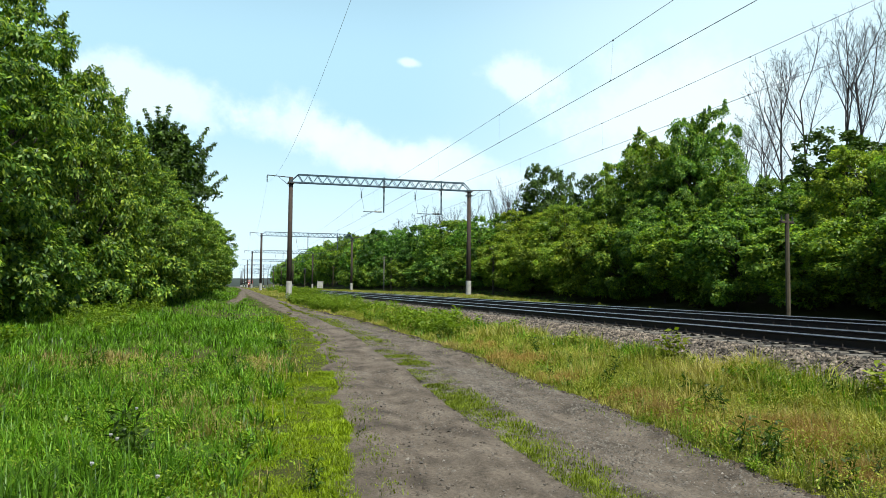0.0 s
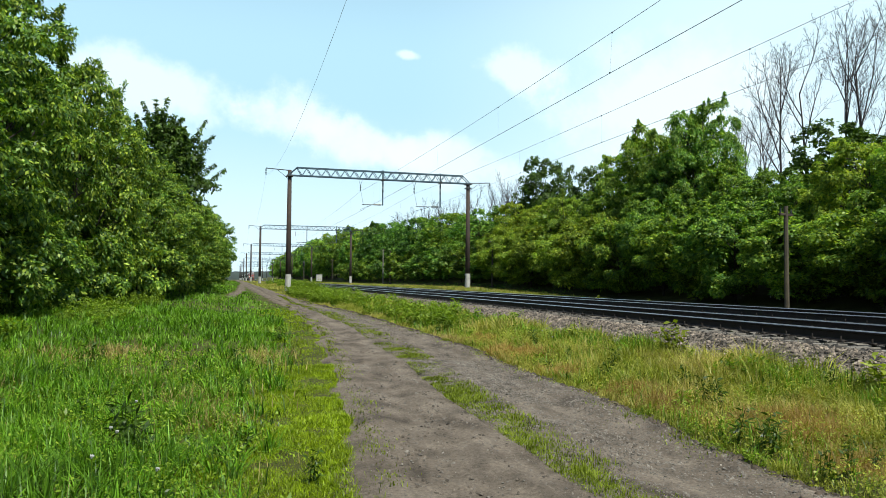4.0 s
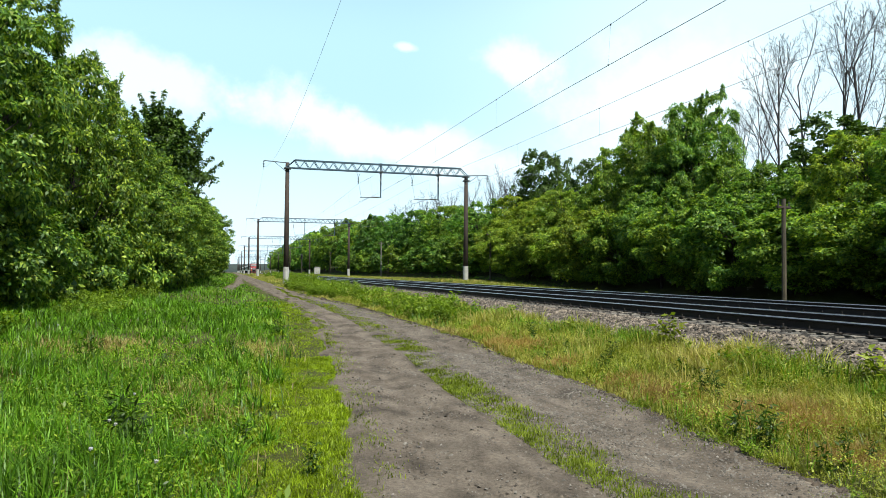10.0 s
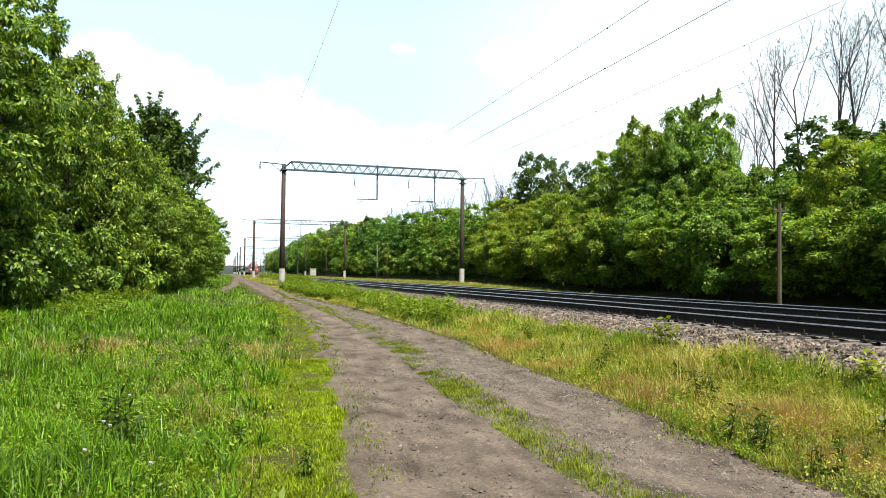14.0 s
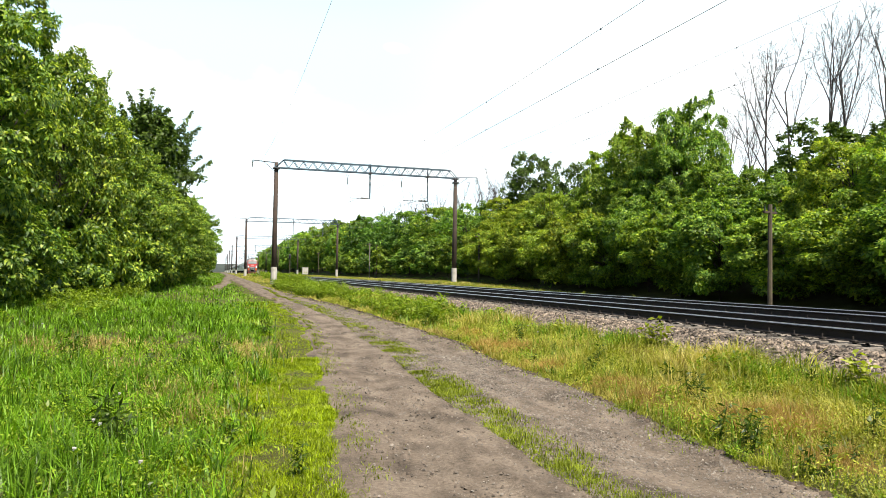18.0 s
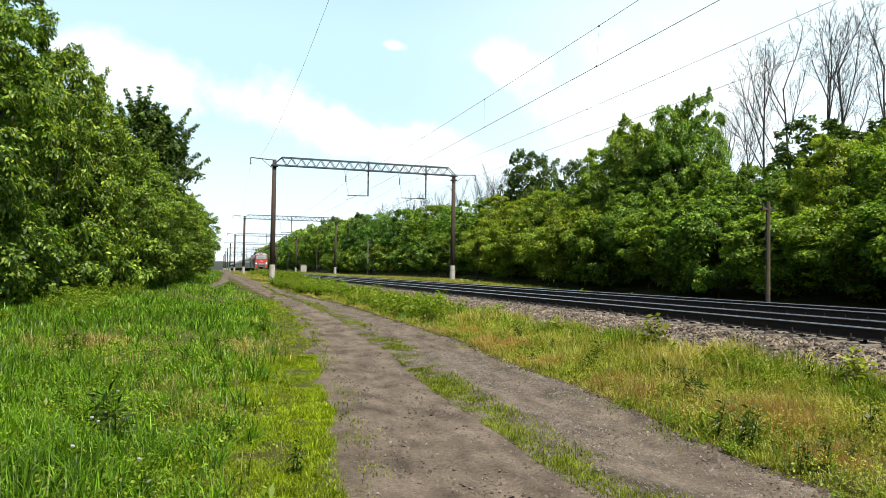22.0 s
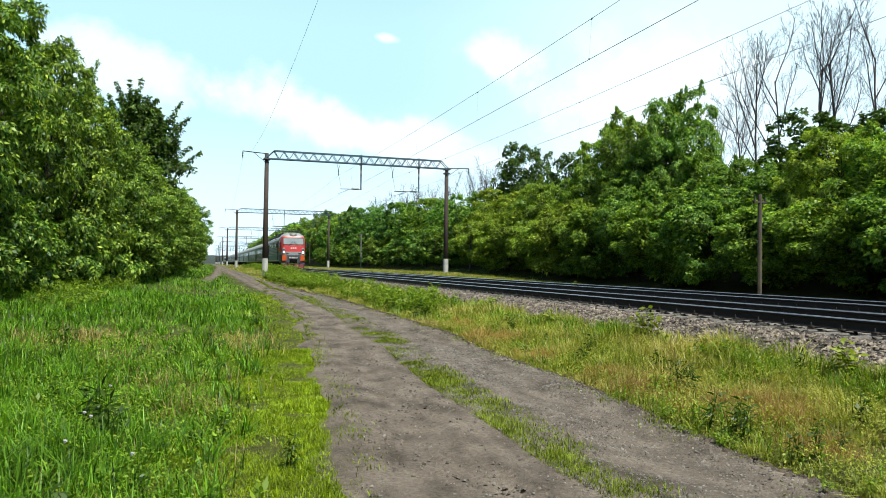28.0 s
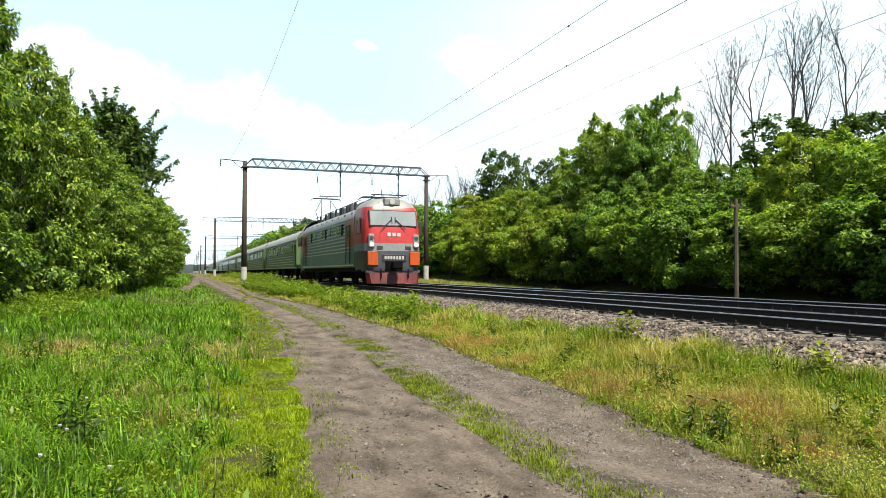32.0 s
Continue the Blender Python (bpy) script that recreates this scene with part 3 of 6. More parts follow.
def insulator(length=0.5, r=0.075, n=4):
    bm = BM()
    rod(bm, (0, 0, 0), (0, 0, -length), 0.018, n=6)
    for i in range(n):
        z = -length * (i + 0.5) / n
        rod(bm, (0, 0, z + 0.035), (0, 0, z - 0.035), 0.035, r, n=8)
    return bm_mesh("insulator", bm, [GLAZE], True)


INSUL = insulator()


def portal(label):
    p = thing("catenary_portal", label, "railway gantry", "gantries over the line")
    for x, z0 in ((POST_L, 0.62), (POST_R, 0.80)):
        top = BEAM_Z + (0.45 if x < 9 else 0.10)
        bm = BM()
        rod(bm, (x, 0, z0 - 0.4), (x, 0, top), 0.215, 0.15, n=12)
        post = part("post", bm, POST, p, "tapered rust-brown post", smooth=True)
        bm = BM()
        rod(bm, (x, 0, z0 - 0.3), (x, 0, z0 + 1.25), 0.235, 0.225, n=12)
        part("painted_base", bm, WHITEWASH, post, "whitewashed foot of the post")
        part("clamp", one_box(x - 0.24, x + 0.24, -0.24, 0.24, top - 0.5, top - 0.38, 0.02), IRON, post)
        part("clamp", one_box(x - 0.26, x + 0.26, -0.3, 0.3, BEAM_Z - 0.06, BEAM_Z + 0.02, 0.01), IRON, post)
    beam = part("beam", one_box(POST_L - 0.1, POST_R + 0.1, -0.25, -0.19, BEAM_Z, BEAM_Z + 0.08), TRUSS, p, "blue-grey steel lattice beam")
    h = 0.62
    part("chord", one_box(POST_L - 0.1, POST_R + 0.1, 0.19, 0.25, BEAM_Z, BEAM_Z + 0.08), TRUSS, beam)
    for s in (-0.22, 0.22):
        part("chord", one_box(POST_L + 0.55, POST_R - 0.55, s - 0.03, s + 0.03, BEAM_Z + h, BEAM_Z + h + 0.08), TRUSS, beam)
        for xa, xb in ((POST_L - 0.1, POST_L + 0.55), (POST_R + 0.1, POST_R - 0.55)):
            part("end_strut", one_rod((xa, s, BEAM_Z + 0.05), (xb, s, BEAM_Z + h + 0.04), 0.04, n=4), TRUSS, beam)
        n = 18
        bm = BM()
        for i in range(n):
            a = POST_L + 0.55 + (POST_R - POST_L - 1.1) * i / n
            b = a + (POST_R - POST_L - 1.1) / n
            rod(bm, (a, s, BEAM_Z + h), ((a + b) / 2, s, BEAM_Z + 0.05), 0.026, n=4, caps=False)
            rod(bm, ((a + b) / 2, s, BEAM_Z + 0.05), (b, s, BEAM_Z + h), 0.026, n=4, caps=False)
        part("lattice", bm, TRUSS, beam)
    for i in range(19):
        a = POST_L + 0.55 + (POST_R - POST_L - 1.1) * i / 18
        part("cross_bar", one_rod((a, -0.22, BEAM_Z + h), (a, 0.22, BEAM_Z + h), 0.02, n=4, caps=False), TRUSS, beam)
    for xh, xw in ((11.36, WIRE_NEAR), (16.16, WIRE_FAR)):
        hang = part("hanger", one_box(xh - 0.05, xh + 0.05, -0.05, 0.05, CONTACT_Z + 0.42, BEAM_Z + h + 0.18, 0.01), TRUSS, p, "steel hanger post under the beam")
        part("clamp", one_box(xh - 0.12, xh + 0.12, -0.28, 0.28, BEAM_Z - 0.05, BEAM_Z + 0.1, 0.01), IRON, hang)
        for k in range(3):
            part("spacer", one_rod((xh, 0, BEAM_Z - 0.25 - 0.28 * k), (xh, 0, BEAM_Z - 0.37 - 0.28 * k), 0.075, n=8), WHITEWASH if k % 2 else GLAZE, hang)
        arm = part("steady_arm", one_rod((xh, 0, CONTACT_Z + 0.47), (xw + 0.15, 0, CONTACT_Z + 0.43), 0.028, n=6), IRON, p, "iron registration arm")
        part("rod_insulator", one_rod((xh - 0.15, 0, CONTACT_Z + 0.47), (xh - 0.75, 0, CONTACT_Z + 0.46), 0.06, n=8), GLAZE, arm)
        part("stay", one_rod((xh - 0.9, 0, CONTACT_Z + 0.45), (xw, 0, CONTACT_Z + 0.03), 0.014, n=5), IRON, arm)
        part("stay", one_rod((xw + 0.25, 0, CONTACT_Z + 0.44), (xw + 0.05, 0, MESS_HIGH - 0.05), 0.010, n=5), IRON, arm)
        part("tie", one_rod((xw, 0, MESS_HIGH + 0.5), (xw - 0.16, 0, BEAM_Z), 0.012, n=5), IRON, p)
        part("tie", one_rod((xw, 0, MESS_HIGH + 0.5), (xw + 0.16, 0, BEAM_Z), 0.012, n=5), IRON, p)
        ins = part("insulator", INSUL, None, p, "string of glazed insulators")
        ins.location = (xw, 0, MESS_HIGH + 0.52)
    for x0, x1, z in ((POST_L, 2.25, BEAM_Z + 0.42), (POST_R, 20.5, BEAM_Z + 0.10)):
        br = part("bracket", one_rod((x0, 0, z), (x1, 0, z + 0.10), 0.035, n=6), IRON, p, "iron bracket for the feeder wire")
        part("brace", one_rod((x0, 0, z - 0.75), (x0 + (x1 - x0) * 0.55, 0, z + 0.05), 0.02, n=5), IRON, br)
        ins = part("insulator", INSUL, None, br)
        ins.location = (x1, 0, z + 0.08)
    return p


first = portal("tall double-track gantry of rust-brown posts and blue lattice beam")
first.matrix_world = pose(0, PORTAL_Y0, 0)
for i in (1, 2, 3, 4, 5, 6, 7):
    copy_thing(first, pose(0, PORTAL_Y0 + SPAN * i, 0))


def sag(y, high, low):
    u = ((y - PORTAL_Y0) / SPAN) % 1.0
    return low + (high - low) * (2 * u - 1) ** 2


WY = np.arange(PORTAL_Y0 - SPAN, PORTAL_Y0 + 6 * SPAN + 0.1, SPAN / 14)


def overhead_wires(x, label):
    th = thing("overhead_line", label, "overhead wire", "overhead wires of the line")
    wob = x + 0.18 * np.cos((WY - PORTAL_Y0) / SPAN * np.pi)
    part("messenger_wire", fast_mesh("messenger_wire", *tube(np.stack([np.full_like(WY, x), WY, sag(WY, MESS_HIGH, MESS_LOW)], 1), 0.0074), WIRE), None, th, "weathered messenger cable")
    part("contact_wire", fast_mesh("contact_wire", *tube(np.stack([wob, WY, np.full_like(WY, CONTACT_Z)], 1), 0.0084), WIRE), None, th, "dark copper contact wire")
    for k in range(-1, 3):
        for d in range(7):
            y = PORTAL_Y0 + SPAN * (k + (d + 0.6) / 7.2)
            z, xw = float(sag(np.array(y), MESS_HIGH, MESS_LOW)), x + 0.18 * math.cos((y - PORTAL_Y0) / SPAN * math.pi)
            dr = part("dropper", one_rod((x, y, z), (xw, y, CONTACT_Z), 0.0025, n=4), WIRE, th)
            if k < 1:
                part("wire_clamp", one_box(xw - 0.014, xw + 0.014, y - 0.02, y + 0.02, CONTACT_Z - 0.01, CONTACT_Z + 0.03, 0.004), IRON, dr)
                part("wire_clamp", one_box(x - 0.014, x + 0.014, y - 0.02, y + 0.02, z - 0.03, z + 0.015, 0.004), IRON, dr)


overhead_wires(WIRE_NEAR, "messenger and contact wires over the near track")
overhead_wires(WIRE_FAR, "messenger and contact wires over the far track")
for x, z, drop in ((2.25, BEAM_Z + 0.0, 2.1), (20.5, BEAM_Z - 0.32, 1.2)):
    tagged(new("feeder_wire", fast_mesh("feeder_wire", *tube(np.stack([np.full_like(WY, x), WY, sag(WY, z, z - drop)], 1), 0.0042), WIRE)),
           "thin grey feeder wire hung from the gantry brackets", "overhead wire", "overhead wires of the line")


# ---- line-side posts ----
def concrete_pole(x, y, h, label, cap=True, material=None):
    z = float(land(x, y))
    p = thing("line_pole", label, "pole", "poles beside the line", m=pose(x, y, z, 0.6, -0.8, 20))
    part("shaft", one_rod((0, 0, -0.4), (0, 0, h), 0.085, 0.070, n=8), material or CONCRETE, p)
    part("foot", one_rod((0, 0, -0.3), (0, 0, 0.16), 0.17, 0.15, n=8), IRON, p)
    if cap:
        part("cross_arm", one_box(-0.42, 0.42, -0.04, 0.04, h - 0.32, h - 0.24, 0.01), POST, p)
        for s in (-0.35, 0.35):
            part("pin_insulator", one_rod((s, 0, h - 0.24), (s, 0, h - 0.08), 0.035, 0.02, n=6), GLAZE, p)
    return p


concrete_pole(17.7, 19.15, 3.7, "grey concrete line pole before the dark wood")
concrete_pole(20.2, 53.5, 4.1, "grey concrete line pole beside the gantry post")
concrete_pole(20.2, 97.0, 5.0, "pale concrete line pole at the foot of the wood", True, PALE_CONCRETE)
concrete_pole(21.0, 96.0, 4.6, "weathered grey pole beside a pale line pole", False)
concrete_pole(20.2, 150.0, 5.0, "pale concrete line pole at the foot of the wood")


def signal(x, y):
    s = thing("railway_signal", "slim railway signal on a pale mast", "railway signal", m=pose(x, y, float(land(x, y))))
    part("mast", one_rod((0, 0, -0.2), (0, 0, 4.6), 0.075, 0.06, n=8), CONCRETE, s)
    hd = part("signal_head", one_box(-0.26, 0.26, -0.12, 0.12, 4.1, 5.3, 0.05), IRON, s, "black signal head")
    for z in (4.4, 4.75, 5.05):
        part("visor", one_rod((0, -0.12, z), (0, -0.30, z), 0.11, n=10, caps=False), IRON, hd)
    part("lamp", one_rod((0, -0.13, 5.05), (0, -0.15, 5.05), 0.09, n=10), WHITEWASH, hd)
    part("ladder", one_box(0.2, 0.23, 0.0, 0.05, 0, 4.2), IRON, s)


signal(17.6, 186.0)


def relay_cabinet(x, y):
    c = thing("relay_cabinet", "white trackside relay cabinet beside the signal", "cabinet", m=pose(x, y, float(land(x, y))))
    part("body", one_box(-0.65, 0.65, -0.4, 0.4, 0.25, 1.75, 0.03), WHITEWASH, c)
    part("plinth", one_box(-0.6, 0.6, -0.36, 0.36, -0.2, 0.25), CONCRETE, c)
    part("lid", one_box(-0.72, 0.72, -0.47, 0.47, 1.75, 1.83, 0.02), WHITEWASH, c)
    part("door", one_box(-0.55, 0.55, -0.42, -0.4, 0.35, 1.65), WHITEWASH, c)


relay_cabinet(18.6, 160.0)


# ---- trees ----
def leaves(centres, radii, per, size, seed, droop=0.5, flat=0.85, narrow=0.42, simple=False):
    """Clumps of single leaves (each a bent diamond) round the given centres."""
    r = np.random.default_rng(seed)
    n = len(centres) * per
    c = np.repeat(centres, per, 0)
    rad = np.repeat(radii, per)
    d = r.normal(0, 1, (n, 3))
    d /= np.linalg.norm(d, axis=1)[:, None]
    off = d * (rad * r.uniform(0.15, 1.0, n) ** 0.6)[:, None]
    off[:, 2] *= flat
    p = c + off
    az = np.arctan2(d[:, 1], d[:, 0]) + r.normal(0, 0.9, n)
    dip = -droop + r.normal(0, 0.55, n)
    way = np.stack([np.cos(az) * np.cos(dip), np.sin(az) * np.cos(dip), np.sin(dip)], 1)
    side = np.stack([-np.sin(az), np.cos(az), r.normal(0, 0.5, n)], 1)
    side /= np.linalg.norm(side, axis=1)[:, None]
    s = size * r.uniform(0.6, 1.35, n)[:, None]
    up = np.cross(way, side)
    tip = p + way * s
    mid = p + way * s * 0.45 + up * s * 0.07
    if simple:
        v = np.stack([mid + side * s * narrow * 0.5, tip, mid - side * s * narrow * 0.5 - way * s * 0.3], 1)
        return v.reshape(-1, 3), np.arange(n * 3).reshape(n, 3)
    v = np.stack([p, mid + side * s * narrow * 0.5, tip, mid - side * s * narrow * 0.5], 1)
    f = np.arange(n * 4).reshape(n, 4)
    return v.reshape(-1, 3), f


def limb(p, q, r0, r1, bend, r):
    t = np.linspace(0, 1, 6)[:, None]
    p, q = np.asarray(p, float), np.asarray(q, float)
    pts = p + (q - p) * t + np.sin(t * np.pi) * r.normal(0, bend, 3)
    return tube(pts, np.linspace(r0, r1, 6), 5)


def unit(v):
    return v / np.maximum(np.linalg.norm(v, axis=-1, keepdims=True), 1e-6)


def rosettes(cen, out, radii, per, size, seed, droop=0.3, flat=0.7, narrow=0.6, loose=0.35, simple=False, lie=0.65):
    """Leaf clumps: a dome of leaves round each centre, faces turned up and outwards, tips hanging."""
    r = np.random.default_rng(seed)
    n = len(cen) * per
    c, o, rad = np.repeat(cen, per, 0), np.repeat(out, per, 0), np.repeat(radii, per)[:, None]
    up = np.array([[0, 0, 1.0]])
    d = unit(unit(r.normal(0, 1, (n, 3))) + 0.55 * o + 0.35 * up)
    p = c + d * rad * r.uniform(0.35, 1.0, (n, 1)) ** 0.6 * np.array([[1, 1, flat]])
    nrm = unit(lie * up + 0.5 * d + 0.3 * o + loose * r.normal(0, 1, (n, 3)))
    way = d - (d * nrm).sum(1, keepdims=True) * nrm + 0.45 * r.normal(0, 1, (n, 3))
    way = unit(unit(way) - np.array([[0, 0, droop]]))
    side = unit(np.cross(nrm, way))
    nrm = np.cross(way, side)
    s = size * r.uniform(0.6, 1.35, (n, 1))
    mid, w = p + way * s * 0.42 + nrm * s * 0.06, side * s * narrow * 0.5
    if simple:
        return np.stack([p + w * 0.9, p + way * s, p - w * 0.9], 1).reshape(-1, 3), np.arange(n * 3).reshape(n, 3)
    return np.stack([p, mid + w, p + way * s, mid - w], 1).reshape(-1, 3), np.arange(n * 4).reshape(n, 4)


def leafy_tree(seed, height, width, clumps, per, size, leaf, low=0.05, lobes=9, clump_r=0.5, droop=0.3, flat=0.7, narrow=0.6, simple=False, limbs=26, shoots=16, shoot=0.9, lift=0.8, lean=(0.0, 0.0), peak=0.0, inner=0.35, shoot_leaves=0, lie=0.65):
    """Trunk and limbs, and a crown built of several masses; each mass is covered with clumps of leaves, with dark hollows between."""
    r = np.random.default_rng(seed)
    half, tall = width / 2, (1 - low) * height / 2
    mid = low * height + tall
    az = np.arange(lobes) * 2.399 + r.uniform(0, 6)
    el = np.linspace(-0.75, 0.80, lobes) + r.normal(0, 0.08, lobes)
    ring = np.sqrt(np.clip(1 - el ** 2, 0.05, 1)) * (1 - peak * np.clip(el, 0, 1))
    lr = half * r.uniform(0.36, 0.56, lobes) * (1 - 0.5 * peak * np.clip(el, 0, 1))
    lc = np.stack([np.cos(az) * ring * (half - lr * 0.8), np.sin(az) * ring * (half - lr * 0.8), mid + el * (tall - lr * 0.75)], 1)
    lc[:, 0] += lean[0] * lc[:, 2] / height
    lc[:, 1] += lean[1] * lc[:, 2] / height
    lc = np.concatenate([lc, [[lean[0] * 0.45, lean[1] * 0.45, mid * 0.9]]])
    lr = np.concatenate([lr, [half * 0.55]])
    pick = r.choice(len(lc), clumps * 3, p=lr ** 2 / (lr ** 2).sum())
    d = unit(r.normal(0, 1, (clumps * 3, 3)) + np.array([[0, 0, 0.35]]))
    c = lc[pick] + d * (lr[pick] * r.uniform(0.75, 1.08, clumps * 3))[:, None]
    gap = np.linalg.norm(c[:, None] - lc[None], axis=2) / lr[None]
    gap[np.arange(len(c)), pick] = 9
    keep = (gap.min(1) > 0.8) & (c[:, 2] > low * height * 0.5 + 0.1)
    c, d = c[keep][:clumps], d[keep][:clumps]
    radii = clump_r * r.uniform(0.55, 1.3, len(c))
    sets = [rosettes(c, d, radii, per, size, seed + 1, droop, flat, narrow, simple=simple, lie=lie)]
    k = int(clumps * inner)
    pick = r.integers(0, len(lc), k)
    e = unit(r.normal(0, 1, (k, 3)))
    sets.append(rosettes(lc[pick] + e * (lr[pick] * r.uniform(0.2, 0.7, k))[:, None], e, np.full(k, clump_r * 1.3), max(8, per // 4), size * 1.5, seed + 3, droop, 0.9, narrow, 0.6, simple=simple))
    outer = np.argsort(-(d[:, 2] + r.normal(0, 0.35, len(d)) + 0.12 * (c[:, 2] - mid)))[:shoots]
    tips = []
    for i in outer:
        w = unit(np.array([d[i, 0], d[i, 1], abs(d[i, 2]) * 0.5 + lift]) + r.normal(0, 0.2, 3)) * shoot * r.uniform(0.5, 1.3)
        tips.append((c[i], c[i] + w))
    if tips:
        run = np.concatenate([a + (b - a) * u + np.array([0, 0, -0.10 * shoot * u * u]) for a, b in tips for u in np.linspace(0.1, 1, 7)]).reshape(-1, 3)
        sets.append(rosettes(run, np.repeat(unit(np.array([b - a for a, b in tips])), 7, 0), np.tile(np.linspace(0.24, 0.10, 7) * (clump_r / 0.5), len(tips)), shoot_leaves or max(8, per // 7), size * 0.95, seed + 2, droop, 0.9, narrow, simple=simple, lie=lie))
    crown = fast_mesh("crown", *joined(sets), leaf)
    pieces, tr = [], max(0.07, height * 0.016)
    tip = np.array([lean[0] * 0.8, lean[1] * 0.8, height * 0.82])
    pieces.append(limb((0, 0, -0.4), tip, tr, tr * 0.25, 0.12, r))
    for a, b in tips:
        pieces.append(limb(a, b, 0.014, 0.005, 0.03, r))
    for i in np.concatenate([outer, r.permutation(len(c))[:limbs]]):
        zb = min(c[i, 2] * r.uniform(0.35, 0.8), height * 0.75)
        pieces.append(limb(tip * zb / (height * 0.82), c[i], tr * 0.36 * (1 - zb / height) + 0.012, 0.008, 0.12, r))
    return fast_mesh("trunk", *joined(pieces), BARK), crown


def plant_tree(name, meshes, x, y, scale, turn, label, group, stretch=1.0, sink=0.0):
    t = thing(name, label, "tree", group, m=pose(x, y, float(land(x, y)) - sink, 0, 0, turn))
    t.scale = (scale, scale, scale * stretch)
    part("trunk", meshes[0], None, t)
    part("crown", meshes[1], None, t)
    return t


MAPLES = [leafy_tree(11 + i, 10.0, 7.0, 430, 105, 0.165, LEAF_MAPLE, low=0.02, lobes=19, droop=0.5, clump_r=0.42, flat=0.5, narrow=0.46, shoots=34, shoot=0.7, lift=0.5, peak=0.3) for i in range(3)]
POPLAR = leafy_tree(35, 10.8, 5.0, 380, 80, 0.18, LEAF_DARK, low=0.12, lobes=15, droop=0.5, clump_r=0.42, narrow=0.60, flat=0.8, shoots=80, shoot=1.5, lift=0.6, lean=(1.9, 0.0), peak=0.15, shoot_leaves=22)
WOODS = [leafy_tree(41 + i, 9.0, 7.4, 190, 210, 0.150, LEAF_WOOD, low=0.04, lobes=12, clump_r=0.56, flat=0.68, narrow=0.85, simple=True, shoots=20, shoot=0.6, lie=0.8) for i in range(4)]
SHRUBS = [leafy_tree(61 + i, 5.0, 5.4, 125, 200, 0.140, LEAF_WOOD, low=0.01, lobes=9, clump_r=0.52, flat=0.68, narrow=0.85, simple=True, limbs=16, shoots=16, shoot=0.6, lie=0.8) for i in range(3)]
WOODS_FAR = [leafy_tree(44 + i, 9.0, 7.4, 170, 60, 0.25, LEAF_FAR, low=0.03, lobes=11, clump_r=0.52, narrow=0.75, simple=True, limbs=10, shoots=12, shoot=0.6, lie=0.9) for i in range(2)]
SHRUBS_FAR = [leafy_tree(64 + i, 5.0, 5.6, 100, 60, 0.25, LEAF_FAR, low=0.01, lobes=8, clump_r=0.48, narrow=0.75, simple=True, limbs=8, shoots=10, shoot=0.6, lie=0.9) for i in range(2)]
FARS = [leafy_tree(81 + i, 9.0, 8.4, 130, 46, 0.36, LEAF_FAR, low=0.01, lobes=10, clump_r=0.72, narrow=0.8, simple=True, limbs=8, shoots=10, shoot=0.7) for i in range(2)]
BUSHES = [leafy_tree(91 + i, 3.6, 3.8, 110, 84, 0.19, LEAF_MAPLE, low=0.0, lobes=8, droop=0.55, clump_r=0.42, narrow=0.48, limbs=14, shoots=16, shoot=0.7) for i in range(2)]
DARK_WOOD = leafy_tree(98, 8.0, 6.0, 190, 80, 0.20, LEAF_DARK, low=0.04, lobes=12, clump_r=0.44, narrow=0.7, limbs=16, shoots=12, shoot=0.6)


def in_leaf(meshes, leaf):
    """The same tree with another kind of leaf."""
    crown = meshes[1].copy()
    crown.materials[0] = leaf
    return meshes[0], crown


WOODS_YOUNG, SHRUBS_YOUNG = [in_leaf(m, LEAF_YOUNG) for m in WOODS], [in_leaf(m, LEAF_YOUNG) for m in SHRUBS]


def tree_to(name, meshes, tall, wide, x, y, top, width, turn, label, group):
    """Plants a tree of the mesh's own height and width so that it reaches the level top and is that wide."""
    k = width / wide
    plant_tree(name, meshes, x, y, k, turn, label, group, (top - float(land(x, y))) / tall / k)


LEFT = "row of trees beside the dirt track"
rr = random.Random(5)
for i, (x, y, top, wide) in enumerate(((-9.3, 13.5, 9.0, 6.6), (-8.4, 17.5, 9.5, 6.6), (-8.0, 21.5, 11.0, 6.4), (-7.2, 26.0, 11.2, 5.6), (-6.0, 30.6, 10.2, 5.2), (-5.6, 34.6, 9.6, 5.0), (-4.1, 37.4, 7.2, 5.0),
                                       (-3.2, 47.6, 7.0, 5.6), (-3.2, 54.0, 7.4, 6.0), (-3.9, 61.0, 8.2, 6.4), (-4.2, 68.0, 8.6, 6.4))):
    tree_to("maple_tree", MAPLES[i % 3], 10.3, 7.0, x, y, top, wide, rr.uniform(0, 360), "bushy box-elder tree with drooping leaves down to the grass", LEFT)
for x, y in ((-12.5, 20.0), (-11.5, 28.0), (-13.0, 12.0), (-10.5, 37.0)):
    plant_tree("maple_tree", WOODS_FAR[rr.randrange(2)], x, y, 1.0, rr.uniform(0, 360), "bushy box-elder tree behind the row along the track", LEFT)
plant_tree("poplar_tree", POPLAR, -5.2, 42.6, 1.0, 0, "taller dark-leaved tree leaning out over the row", LEFT, 0.94)
for i, (x, y, s) in enumerate(((-7.3, 15.0, 0.8), (-6.9, 18.3, 0.85), (-6.4, 21.6, 0.8), (-6.0, 25.0, 0.8), (-5.4, 28.6, 0.85), (-4.9, 32.4, 0.9), (-4.3, 35.6, 0.95), (-3.9, 38.8, 1.0), (-3.7, 42.5, 1.0), (-3.5, 47.0, 1.0), (-3.2, 52.0, 1.0), (-3.0, 57.0, 1.0), (-2.6, 62.0, 1.0))):
    plant_tree("maple_bush", BUSHES[i % 2], x, y, s, rr.uniform(0, 360), "low bushy maple growth at the foot of the tree row", LEFT)
